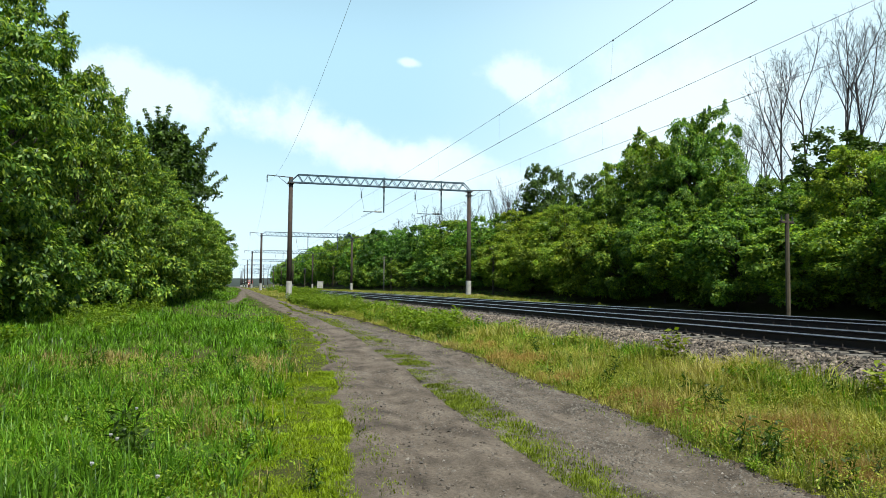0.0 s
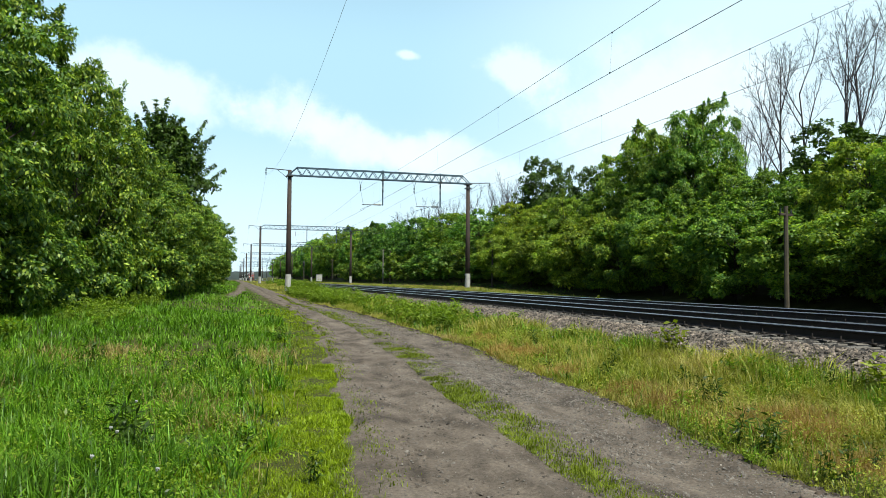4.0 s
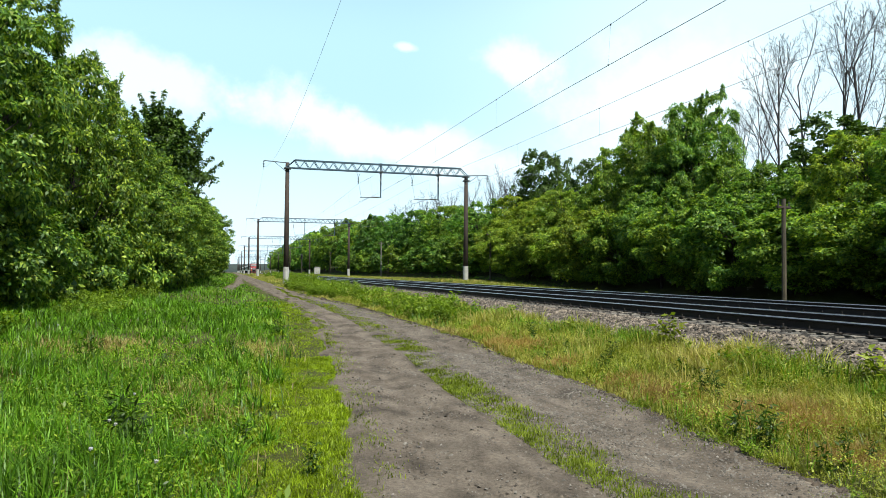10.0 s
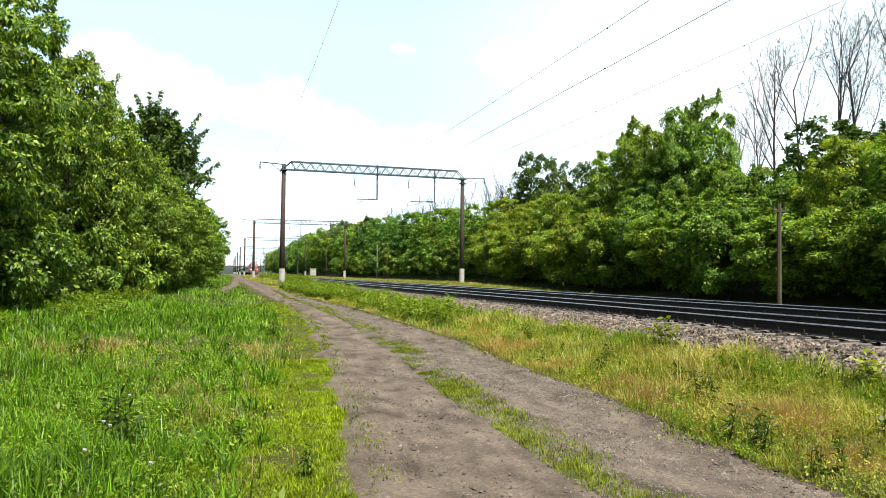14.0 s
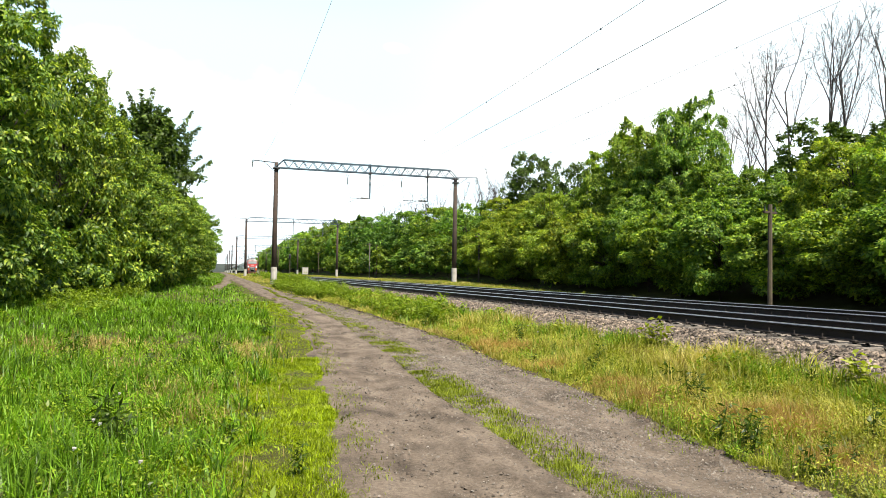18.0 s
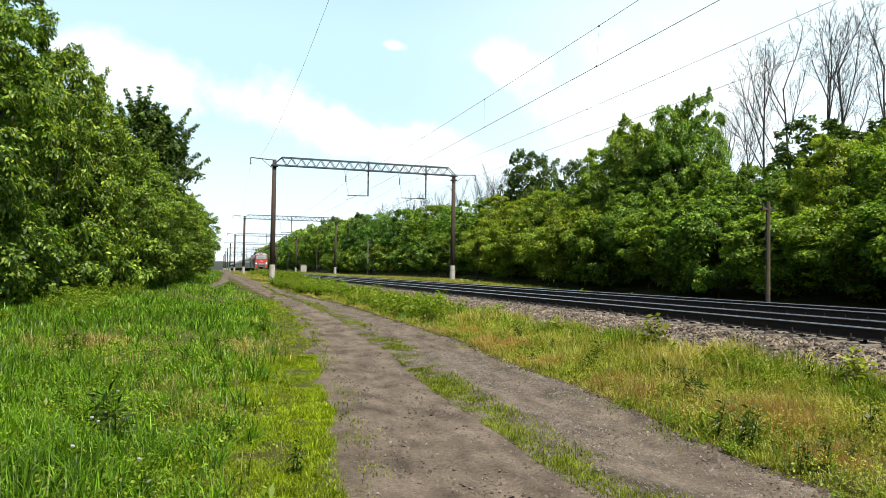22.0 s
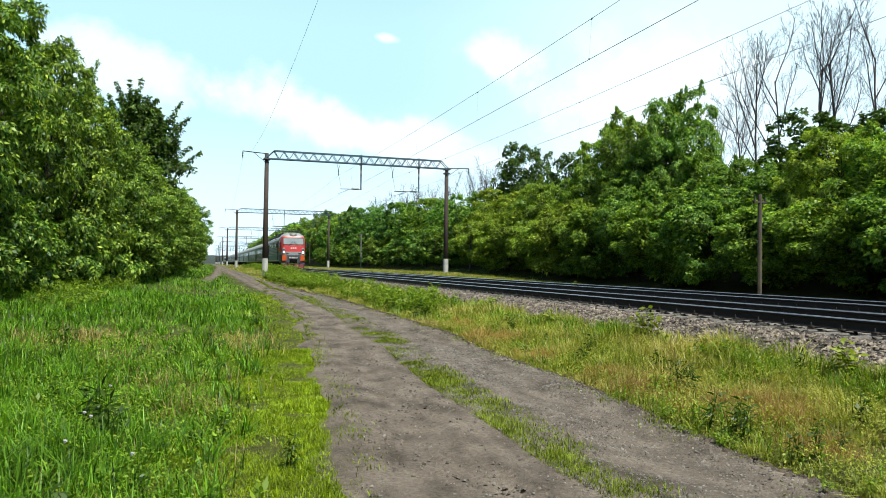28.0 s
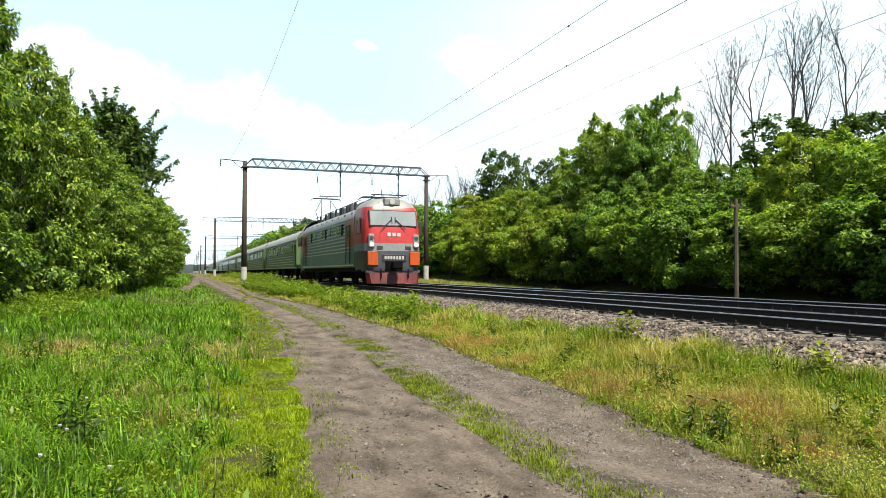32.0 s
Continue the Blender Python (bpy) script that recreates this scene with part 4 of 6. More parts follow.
for i in range(16):
    plant_tree("maple_tree", FARS[i % 2], -4.6 + rr.uniform(-0.5, 0.3), 76 + i * 8.5, rr.uniform(0.75, 0.95), rr.uniform(0, 360), "bushy green tree further along the dirt track", LEFT)
for i in range(8):
    plant_tree("maple_tree", FARS[i % 2], -13 + rr.uniform(-1, 1), 50 + i * 16, rr.uniform(0.95, 1.15), rr.uniform(0, 360), "green tree behind the row along the track", LEFT)

WOOD = "wood on the bank beyond the line"
y = 9.0
while y < 150:
    near = y < 62
    x = float(lerp(y, (40, 62), (21.5, 22.9))) + rr.uniform(-0.4, 1.0)
    kind = rr.randrange(3)
    tree_to("shrub", SHRUBS_FAR[kind % 2] if not near else (SHRUBS_YOUNG if 38 < y < 60 else SHRUBS)[kind], 5.2, 5.4, x, y, rr.uniform(4.2, 6.2), rr.uniform(4.2, 5.6), rr.uniform(0, 360), "bushy green shrub at the foot of the wooded bank", WOOD)
    y += 3.4 if y < 70 else 5.0
# the taller trees: place, top level, width
for x, y, top, wide in ((24.5, 10.5, 7.2, 6.5), (24.5, 15.0, 7.2, 6.0), (24.4, 18.8, 7.3, 5.4), (24.5, 22.0, 7.6, 4.6), (24.0, 25.0, 6.2, 4.4), (25.0, 27.9, 7.0, 4.4), (25.0, 30.8, 8.0, 4.4), (25.5, 33.9, 11.7, 5.2), (25.5, 37.4, 12.1, 6.0), (25.8, 41.4, 11.2, 5.8), (24.3, 35.8, 8.6, 5.4), (24.2, 40.4, 7.4, 5.0),
                        (23.2, 46.4, 7.9, 5.2), (23.6, 50.0, 7.6, 5.0), (25.5, 58.0, 8.8, 6.5), (26, 65, 9.0, 7.0), (26, 73, 9.6, 7.5),
                        (26, 80, 10.0, 7.5), (26, 88, 10.4, 8.0), (26, 96, 10.8, 8.0), (26, 105, 11.2, 8.0), (26, 114, 11.6, 8.0)):
    near = y < 60
    kind = rr.randrange(4)
    young = (x, y) in ((23.2, 46.4), (23.6, 50.0), (25.5, 37.4), (24.2, 40.4), (25.5, 58.0), (24.5, 22.0))
    tree_to("wood_tree", WOODS_FAR[kind % 2] if not near else (WOODS_YOUNG if young else WOODS)[kind], 9.3, 7.4, x, y, top, wide, rr.uniform(0, 360), "yellow-green tree in young leaf on the wooded bank" if young else "leafy green tree on the wooded bank", WOOD)
for x, y, top, wide in ((28.0, 26.6, 9.3, 5.4), (28.2, 23.0, 8.8, 4.6), (28.5, 61.2, 13.4, 5.8), (28.5, 52.2, 11.0, 4.2)):
    tree_to("wood_tree", DARK_WOOD, 8.3, 6.0, x, y, top, wide, y * 31, "dark-leaved tree among the lighter wood", WOOD)
y = 12.0
while y < 130:
    plant_tree("wood_tree", FARS[rr.randrange(2)], 32.5 + rr.uniform(-1.5, 1.5), y, rr.uniform(0.42, 0.52) if y < 62 else rr.uniform(0.55, 0.72), rr.uniform(0, 360), "leafy tree higher on the wooded bank", WOOD)
    y += 5.5
y = 122.0
while y < 420:
    plant_tree("wood_tree", FARS[rr.randrange(2)], 25.5 + rr.uniform(-1.5, 1.5), y, (1.05 if y < 150 else 1.22) * rr.uniform(0.92, 1.08), rr.uniform(0, 360), "distant leafy tree along the wooded bank", WOOD)
    y += 6.0


def bare_tree(seed, height, stems=4, spread=0.30, fine=1):
    """A leafless tree: a straight bole that forks into steep limbs, each with side branches and a fan of fine twigs."""
    r = np.random.default_rng(seed)
    pieces, twigs = [], []

    def grow(p, way, length, rad, level):
        n = 6 if level < 2 else 4
        pts, w = [np.array(p, float)], unit(np.array(way, float))
        for _ in range(n):
            w = unit(w + r.normal(0, 0.035 + 0.02 * level, 3) + np.array([0, 0, 0.055]))
            pts.append(pts[-1] + w * length / n)
        pts = np.array(pts)
        (pieces if level < 2 else twigs).append(tube(pts, np.linspace(rad, max(rad * 0.35, 0.004), n + 1), 5 if level < 2 else 3))
        if level == 4:
            return
        count = (stems + 2, 8 + fine, 4 + fine, 2 + fine)[level]
        for k in range(count):
            u = (0.45 if level == 0 else 0.22) + (0.55 if level == 0 else 0.76) * (k + r.uniform(0, 1)) / count
            j = min(int(u * n), n - 1)
            q = pts[j] + (pts[j + 1] - pts[j]) * (u * n - j)
            a = k * 2.399 + r.normal(0, 0.5)
            side = unit(np.cross(w, np.array([np.cos(a), np.sin(a), 0.15])))
            turn = spread * r.uniform(0.6, 1.35) * (1.0, 1.15, 1.3, 1.5)[level]
            scale = (0.62, 0.42, 0.46, 0.5)[level] * (1.12 - 0.55 * u) * r.uniform(0.8, 1.2)
            grow(q, w + side * turn * 1.6, length * scale, max(rad * (0.5, 0.42, 0.5, 0.6)[level] * (1.1 - 0.4 * u), 0.0055), level + 1)

    grow((0, 0, -0.4), (r.normal(0, 0.04), r.normal(0, 0.04), 1), height * 0.74, height * 0.0076, 0)
    return fast_mesh("trunk", *joined(pieces), BARE_BARK), fast_mesh("twig_growth", *joined(twigs), BARE_BARK)


BARE = [bare_tree(5, 11.0), bare_tree(6, 11.0, 3, 0.34), bare_tree(7, 11.0, 5, 0.26)]
BARE_FAR = [bare_tree(8 + i, 11.0, 4, 0.30, 0) for i in range(2)]


def plant_bare(i, x, y, top):
    t = thing("bare_tree", "leafless grey tree standing above the green wood", "tree", "dead trees above the wood", m=pose(x, y, float(land(x, y)), 0, 0, i * 77))
    t.scale = [(top - float(land(x, y))) / 10.6] * 3
    for name, me in zip(("trunk", "twig_growth"), BARE[i % 3] if y < 37 else BARE_FAR[i % 2]):
        part(name, me, None, t)


for i, (x, y, top) in enumerate(((31.5, 34.4, 16.2), (31.8, 32.4, 15.8), (31.5, 29.9, 16.0), (31.5, 28.4, 16.0), (32.0, 26.6, 15.8), (33.0, 23.6, 16.0), (30.5, 37.2, 12.6), (30.0, 39.0, 12.0), (29.5, 33.2, 12.2))):
    plant_bare(i, x, y, top)
for i, (y, top) in enumerate(((45.0, 10.8), (54.0, 11.8), (57.5, 12.0), (62.0, 12.2), (76.5, 12.6), (79.0, 13.8), (84.0, 13.2), (91.0, 12.8), (104.0, 13.2), (112.0, 13.6), (121.0, 14.6), (136.0, 15.6))):
    plant_bare(i + 1, 31.0, y, top)

for i, y in enumerate((66.0, 70.5, 76.0, 83.0, 88.0, 95.0, 100.0, 108.0, 117.0, 124.0)):
    plant_bare(i, 28.5, y, 11.6 + 0.022 * y + 0.7 * math.sin(y * 1.7))

for x, y, s in ((-9.5, 8.0, 0.95), (-9.8, 1.5, 1.0), (-9.6, -5.5, 0.9), (-9.9, -13.0, 1.0), (25.0, 4.0, 0.9), (24.5, -3.0, 0.95), (25.2, -11.0, 0.9)):
    plant_tree("wood_tree", WOODS_FAR[0 if y > 0 else 1], x, y, s, x * 31 + y * 47, "bushy green tree standing further back along the line", WOOD if x > 0 else LEFT)


# ---- far distance ----
def far_ridge():
    r = np.random.default_rng(3)
    xs = np.linspace(-900, 700, 220)
    h = 9 + 5 * np.sin(xs * 0.006) + 3 * np.sin(xs * 0.021 + 1) + r.uniform(0, 2.2, len(xs))
    v, f = [], []
    for i, x in enumerate(xs):
        v += [(x, 1180, -1), (x, 1200, h[i]), (x, 1260, h[i] * 0.7)]
    for i in range(len(xs) - 1):
        a = i * 3
        f += [(a, a + 3, a + 4, a + 1), (a + 1, a + 4, a + 5, a + 2)]
    return np.array(v), np.array(f)


# distance haze is mixed into the ridge's own blue-green colour
FAR_WOOD = mat("far_wood_painted_haze", (0.06, 0.085, 0.08), (0.04, 0.06, 0.058), scale=0.05, rough=1.0, bump_scale=0.3)
tagged(new("backdrop", fast_mesh("backdrop", *far_ridge(), FAR_WOOD)), "low wooded ridge at the end of the line, with haze painted in", "backdrop", kind="structure")


# ---- grass ----
def blades(name, xy, height, width, material, seed, lean=0.35, base=land):
    """Grass blades: bent tapering strips rooted in the ground."""
    r = np.random.default_rng(seed)
    n = len(xy)
    h = height * r.uniform(0.45, 1.2, n) * np.clip(1 + 0.55 * vnoise(xy[:, 0], xy[:, 1], 0.30) + 0.30 * vnoise(xy[:, 0], xy[:, 1], 0.9), 0.4, 1.8)
    w = width * r.uniform(0.7, 1.3, n)
    az = r.uniform(0, 2 * np.pi, n)
    ln = np.abs(r.normal(0, lean, n)) + 0.05
    z0 = base(xy[:, 0], xy[:, 1]) - 0.02
    sx, sy = -np.sin(az) * w * 0.5, np.cos(az) * w * 0.5
    dx, dy = np.cos(az) * h * ln, np.sin(az) * h * ln
    def at(u, k):
        return np.stack([xy[:, 0] + dx * u * u + sx * k, xy[:, 1] + dy * u * u + sy * k, z0 + h * u * (1 - 0.25 * ln * u)], 1)
    v = np.stack([at(0, 1), at(0, -1), at(0.55, 0.8), at(0.55, -0.8), at(1, 0)], 1).reshape(-1, 3)
    k = (np.arange(n) * 5)[:, None, None]
    f = (np.array([(0, 1, 3), (0, 3, 2), (2, 3, 4)])[None] + k).reshape(-1, 3)
    return fast_mesh(name, v, f, material)


def grass(name, label, parts_, material, height, width, seed, lean=0.35, base=land):
    xy = np.concatenate(parts_)
    tagged(new(name, blades(name, xy, height(xy), width(xy), material, seed, lean, base)), label, "grass", kind="stuff")


def clumpy(xy, seed, keep, scale=0.9):
    """Thins points by a soft pattern, so that the growth is uneven."""
    r = np.random.default_rng(seed)
    p = sum(np.sin(xy[:, 0] * a * scale + b) * np.sin(xy[:, 1] * c * scale + d) for a, b, c, d in r.uniform(0.6, 3.5, (5, 4)))
    return xy[r.uniform(0, 1, len(xy)) < np.clip(keep + 0.22 * p, 0.08, 1)]


def trail_centre(y):
    return lerp(y, (40, 50, 57, 84, 112, 125), (-0.3, 0.2, 0.62, 0.95, 1.55, 1.8))


def left_edge_filter(xy, gap):
    r = np.random.default_rng(len(xy))
    xy = xy[(xy[:, 1] < 44) | (xy[:, 1] > 125) | (np.abs(xy[:, 0] - trail_centre(xy[:, 1])) > 0.42)]
    return xy[xy[:, 0] < road_left(xy[:, 1]) - gap * (0.48 + 0.8 * r.uniform(0, 1, len(xy)) ** 0.6)]


def far_width(xy):
    return 0.0092 + 0.0011 * np.clip(xy[:, 1] - 4, 0, 40)


def tufted(centres, per, seed):
    """Each point becomes a bunch of points, a tuft."""
    r = np.random.default_rng(seed)
    p = np.repeat(centres, per, 0)
    return p + r.normal(0, 0.028, p.shape)


tufts = left_edge_filter(clumpy(np.concatenate([scatter(1500, -6, 2.2, 2.2, 11, 76), scatter(1000, -8, 2.5, 11, 26, 77)]), 21, 0.7), 1.1)
grass("grass_tufts", "bunches of long bright green meadow grass", [tufted(tufts, 26, 78)], GRASS, lambda p: np.full(len(p), 0.25), far_width, 79, 1.0)
back_meadow = left_edge_filter(clumpy(scatter(70000, -7, 2.0, -7, 2.3, 93), 31, 0.75), 0.8)
tall = [back_meadow, left_edge_filter(clumpy(scatter(84000, -7, 2.4, 2.2, 11, 21), 1, 0.66), 1.5), left_edge_filter(clumpy(scatter(36000, -9, 2.6, 11, 28, 22), 2, 0.66), 0.8),
        left_edge_filter(clumpy(scatter(22000, -7, 2.8, 28, 75, 23), 3, 0.7), 0.3), left_edge_filter(scatter(9000, -5, 2.8, 75, 200, 24), 0.2)]
grass("tall_grass", "tall green meadow grass with pale seed stalks", tall, GRASS, lambda p: (0.185 + 0.06 * np.sin(p[:, 0] * 0.9 + p[:, 1] * 0.4) + np.clip(-p[:, 0] * 0.02, 0, 0.1)) * np.clip((road_left(p[:, 1]) - p[:, 0] - 0.1) / 1.3, 0.28, 1), far_width, 25, 1.0)
low = [scatter(30000, -0.8, 1.9, -7, 2.6, 94), scatter(200000, -0.9, 1.9, 2.6, 12, 26), scatter(26000, 0.3, 2.6, 12, 30, 27)]
low = [p[(p[:, 0] < road_left(p[:, 1]) + 0.08 + 0.12 * np.sin(p[:, 1] * 2)) & (p[:, 0] > road_left(p[:, 1]) - 1.85)] for p in low]
grass("low_grass", "short yellow-green grass along the track's edge", low, GRASS_LOW, lambda p: np.full(len(p), 0.056), lambda p: 0.0068 + 0.0008 * np.clip(p[:, 1] - 4, 0, 40), 28, 0.8)
r5 = np.random.default_rng(73)
ey = 2.6 + 30 * r5.uniform(0, 1, 9000) ** 1.6
edge = np.column_stack([road_left(ey) + np.abs(r5.normal(0, 0.16, 9000)) - 0.05, ey])
edge = clumpy(edge, 16, 0.5, 2.2)
ey = 2.6 + 34 * r5.uniform(0, 1, 12000) ** 1.6
edge_r = clumpy(np.column_stack([road_right(ey) + 0.05 - np.abs(r5.normal(0, 0.17, 12000)), ey]), 17, 0.35, 2.4)
grass("edge_grass", "thin tufts of grass creeping over the track's edges", [edge, edge_r], GRASS_STRIP, lambda p: np.full(len(p), 0.050), lambda p: 0.007 + 0.0009 * np.clip(p[:, 1] - 4, 0, 40), 74, 0.8, road_surface)
strip = [scatter(9000, 2.0, 4.2, -8, 3.2, 95), scatter(120000, 2.2, 4.3, 3.2, 14, 29), scatter(60000, 2.6, 4.4, 14, 45, 30)]
strip = [p[(p[:, 0] < strip_right(p[:, 1]) + 0.04) & (p[:, 0] > strip_left(p[:, 1]) - 0.02)] for p in strip]
rs = np.random.default_rng(110)
strip = [p[rs.uniform(0, 1, len(p)) < np.clip(1.25 - 1.1 * (p[:, 0] - strip_left(p[:, 1])) / np.maximum(strip_right(p[:, 1]) - strip_left(p[:, 1]), 0.1), 0.2, 1)] for p in strip]
strip = [clumpy(p, 4, keep, 1.6) for p, keep in zip(strip, (0.9, 1.15, 1.3))]
grass("strip_grass", "sparse short grass between the wheel ruts", strip, GRASS_STRIP, lambda p: np.full(len(p), 0.056), lambda p: 0.007 + 0.0009 * np.clip(p[:, 1] - 4, 0, 40), 31, 0.7, road_surface)
RUSSET_SPOTS = ((5.05, 8.2, 0.40, 0.40), (4.9, 7.2, 0.36, 0.40), (5.1, 6.1, 0.42, 0.38), (5.55, 5.9, 0.50, 0.36), (5.3, 5.4, 0.40, 0.30), (4.85, 4.5, 0.28, 0.30), (5.2, 12.4, 0.45, 0.7), (5.0, 10.2, 0.25, 0.5), (5.4, 15.0, 0.4, 0.9), (5.9, 4.4, 0.4, 0.3))


def off_spots(xy, seed, left=0.15):
    """Thins points inside the withered patches."""
    r = np.random.default_rng(seed)
    near = np.min([((xy[:, 0] - x) / a) ** 2 + ((xy[:, 1] - y) / b) ** 2 for x, y, a, b in RUSSET_SPOTS], 0)
    return xy[r.uniform(0, 1, len(xy)) < np.clip(left + 0.8 * (near - 0.3), left, 1)]


verge = [scatter(36000, 3.6, 7.5, -7, 2, 96), scatter(30000, 3.6, 7.5, 1.5, 7, 50), scatter(64000, 3.6, 7.5, 2.0, 14, 32), scatter(34000, 4.4, 7.5, 14, 34, 33), scatter(20000, 2.6, 7.3, 34, 100, 34), scatter(8000, 2.6, 7.0, 90, 220, 35)]
verge = [clumpy(p[p[:, 0] > road_right(p[:, 1]) - 0.06 + 0.10 * np.sin(p[:, 1] * 1.7) + 0.07 * np.sin(p[:, 1] * 5.1)], 5, 0.72) for p in verge]
verge = [off_spots(p, 107, 0.3) for p in verge]
grass("verge_grass", "dry green and straw-coloured grass before the ballast", verge, GRASS_DRY, lambda p: 0.11 + 0.20 * np.clip((p[:, 0] - 4.6) / 2.2, 0, 1) + 0.05 * np.sin(p[:, 1] * 0.9), far_width, 36, 0.85)
deep = left_edge_filter(clumpy(clumpy(np.concatenate([scatter(26000, -6, 2.2, 2.2, 12, 61), scatter(9000, -7, 2.4, 12, 30, 62)]), 13, 0.25, 1.3), 14, 0.5, 0.7), 0.7)
grass("dark_tufts", "darker green tufts of coarse grass in the meadow", [deep], GRASS_DEEP, lambda p: np.full(len(p), 0.20), lambda p: 0.011 + 0.001 * np.clip(p[:, 1] - 4, 0, 40), 63, 0.7)


def patches(spots, n, seed):
    """Points gathered round the given spots (x, y, half width, half length)."""
    r = np.random.default_rng(seed)
    return np.concatenate([np.column_stack([r.normal(x, a * 0.55, int(n * a * b)), r.normal(y, b * 0.55, int(n * a * b))]) for x, y, a, b in spots])


straw = patches(((-0.5, 8.8, 0.55, 0.5), (-1.4, 10.3, 0.7, 0.5), (-2.6, 9.2, 0.4, 0.5), (-0.2, 7.4, 0.3, 0.4), (-2.2, 13.5, 0.8, 0.8), (-3.8, 11.6, 0.6, 0.7), (-1.8, 6.0, 0.3, 0.4), (0.5, 13.0, 0.4, 0.9)), 2300, 64)
straw = np.concatenate([straw, left_edge_filter(scatter(2600, -6, 2.2, 2.4, 14, 65), 0.6)])
grass("straw_grass", "dry straw-coloured stalks in the meadow", [straw], STRAW, lambda p: np.full(len(p), 0.20), lambda p: 0.0055 + 0.0009 * np.clip(p[:, 1] - 4, 0, 40), 66, 0.9)
russet = patches(RUSSET_SPOTS, 15000, 67)
russet = russet[russet[:, 0] > road_right(russet[:, 1]) + 0.02]
grass("russet_grass", "withered orange-brown grass on the verge", [russet], RUSSET, lambda p: np.full(len(p), 0.19), lambda p: 0.0042 + 0.0009 * np.clip(p[:, 1] - 4, 0, 40), 68, 0.8)
fresh = clumpy(np.concatenate([scatter(11000, 3.5, 7.2, 2.4, 10, 69), scatter(7000, 4.6, 7.3, 10, 24, 70)]), 15, 0.4, 1.1)
fresh = off_spots(fresh[fresh[:, 0] > road_right(fresh[:, 1]) + 0.15], 109, 0.05)
grass("fresh_verge_grass", "fresh bright green grass on the verge", [fresh], GRASS, lambda p: np.full(len(p), 0.24), lambda p: 0.008 + 0.001 * np.clip(p[:, 1] - 4, 0, 40), 71, 0.6)
ry = 2.4 + 32 * r5.uniform(0, 1, 16000) ** 1.5
rim = clumpy(np.column_stack([road_right(ry) + 0.10 + r5.normal(0, 0.10, 16000), ry]), 20, 0.45, 2.6)
grass("verge_rim_grass", "tangled dry grass hanging over the verge's edge", [rim], GRASS_DRY, lambda p: np.full(len(p), 0.15), lambda p: 0.008 + 0.001 * np.clip(p[:, 1] - 4, 0, 40), 75, 1.1)
foot = [clumpy(scatter(15000, 6.55, 7.28, 2.5, 14, 102), 24, 0.55, 1.3), clumpy(scatter(10000, 6.5, 7.3, 14, 34, 103), 25, 0.55, 1.1)]
foot = [p[(p[:, 1] < 8.0) | (p[:, 1] > 10.6)] for p in foot]
pale = patches(((6.7, 8.7, 0.4, 0.7), (6.75, 9.8, 0.35, 0.7), (6.5, 11.5, 0.3, 0.5), (4.9, 15.5, 0.3, 0.8)), 12000, 105)
pale = pale[(pale[:, 0] < 7.3) & (pale[:, 0] > road_right(pale[:, 1]) + 0.05)]
grass("pale_dry_grass", "pale tan dry grass at the foot of the ballast", [pale], STRAW, lambda p: np.full(len(p), 0.24), lambda p: 0.005 + 0.0006 * np.clip(p[:, 1] - 4, 0, 40), 106, 0.8)
grass("ballast_foot_grass", "longer green grass along the foot of the ballast", foot, GRASS, lambda p: np.full(len(p), 0.30), lambda p: 0.009 + 0.001 * np.clip(p[:, 1] - 4, 0, 40), 104, 0.7)
bank_edge = [scatter(16000, 16.7, 20.0, 34, 75, 98), scatter(14000, 16.7, 20.0, 75, 190, 99)]
grass("bank_edge_grass", "pale sunlit grass beside the far track", bank_edge, GRASS_DRY, lambda p: np.full(len(p), 0.16), lambda p: 0.03 + 0.0003 * p[:, 1], 101, 0.6)
bank = [scatter(3500, 17.2, 22.5, 42, 75, 37), scatter(9000, 16.5, 23, 70, 240, 38)]
grass("bank_grass", "green grass between the far track and the wood", bank, GRASS, lambda p: np.full(len(p), 0.14), lambda p: np.full(len(p), 0.035), 39, 0.5)


def forbs(name, label, xy, size, low, high, material, seed):
    """Small leaves of clover and other low plants between the blades."""
    r = np.random.default_rng(seed)
    c = np.column_stack([xy, land(xy[:, 0], xy[:, 1]) + r.uniform(low, high, len(xy))])
    tagged(new(name, fast_mesh(name, *leaves(c, np.full(len(c), 0.07), 3, size, seed, 0.1, narrow=0.55), material)), label, "weeds", kind="stuff")


f1 = left_edge_filter(clumpy(scatter(26000, -6, 2.2, 2.6, 13, 51), 7, 0.55), 1.0)
forbs("meadow_weeds", "small leafy weeds among the meadow grass", f1, 0.033, 0.02, 0.2, WEED, 52)
f2 = np.concatenate([scatter(42000, 4.0, 7.3, 2.6, 16, 53), scatter(14000, 4.4, 7.3, 16, 40, 54)])
f2 = off_spots(clumpy(f2[f2[:, 0] > road_right(f2[:, 1]) + 0.08], 8, 0.6), 108)
forbs("verge_weeds", "small leafy weeds in the dry verge", f2, 0.026, 0.02, 0.22, WEED_PALE, 55)

g1 = np.concatenate([scatter(9000, 0.4, 5.2, -8, 2.8, 97), scatter(52000, 0.6, 5.2, 2.8, 12, 40), scatter(16000, 1.2, 5.2, 12, 30, 43)])
g1 = g1[(g1[:, 0] > road_left(g1[:, 1])) & (g1[:, 0] < road_right(g1[:, 1]) + 0.12)]
r4 = np.random.default_rng(41)
keep = r4.uniform(0, 1, len(g1)) < np.where(g1[:, 0] > strip_left(g1[:, 1]), 0.85, 0.16)
g1 = g1[keep]
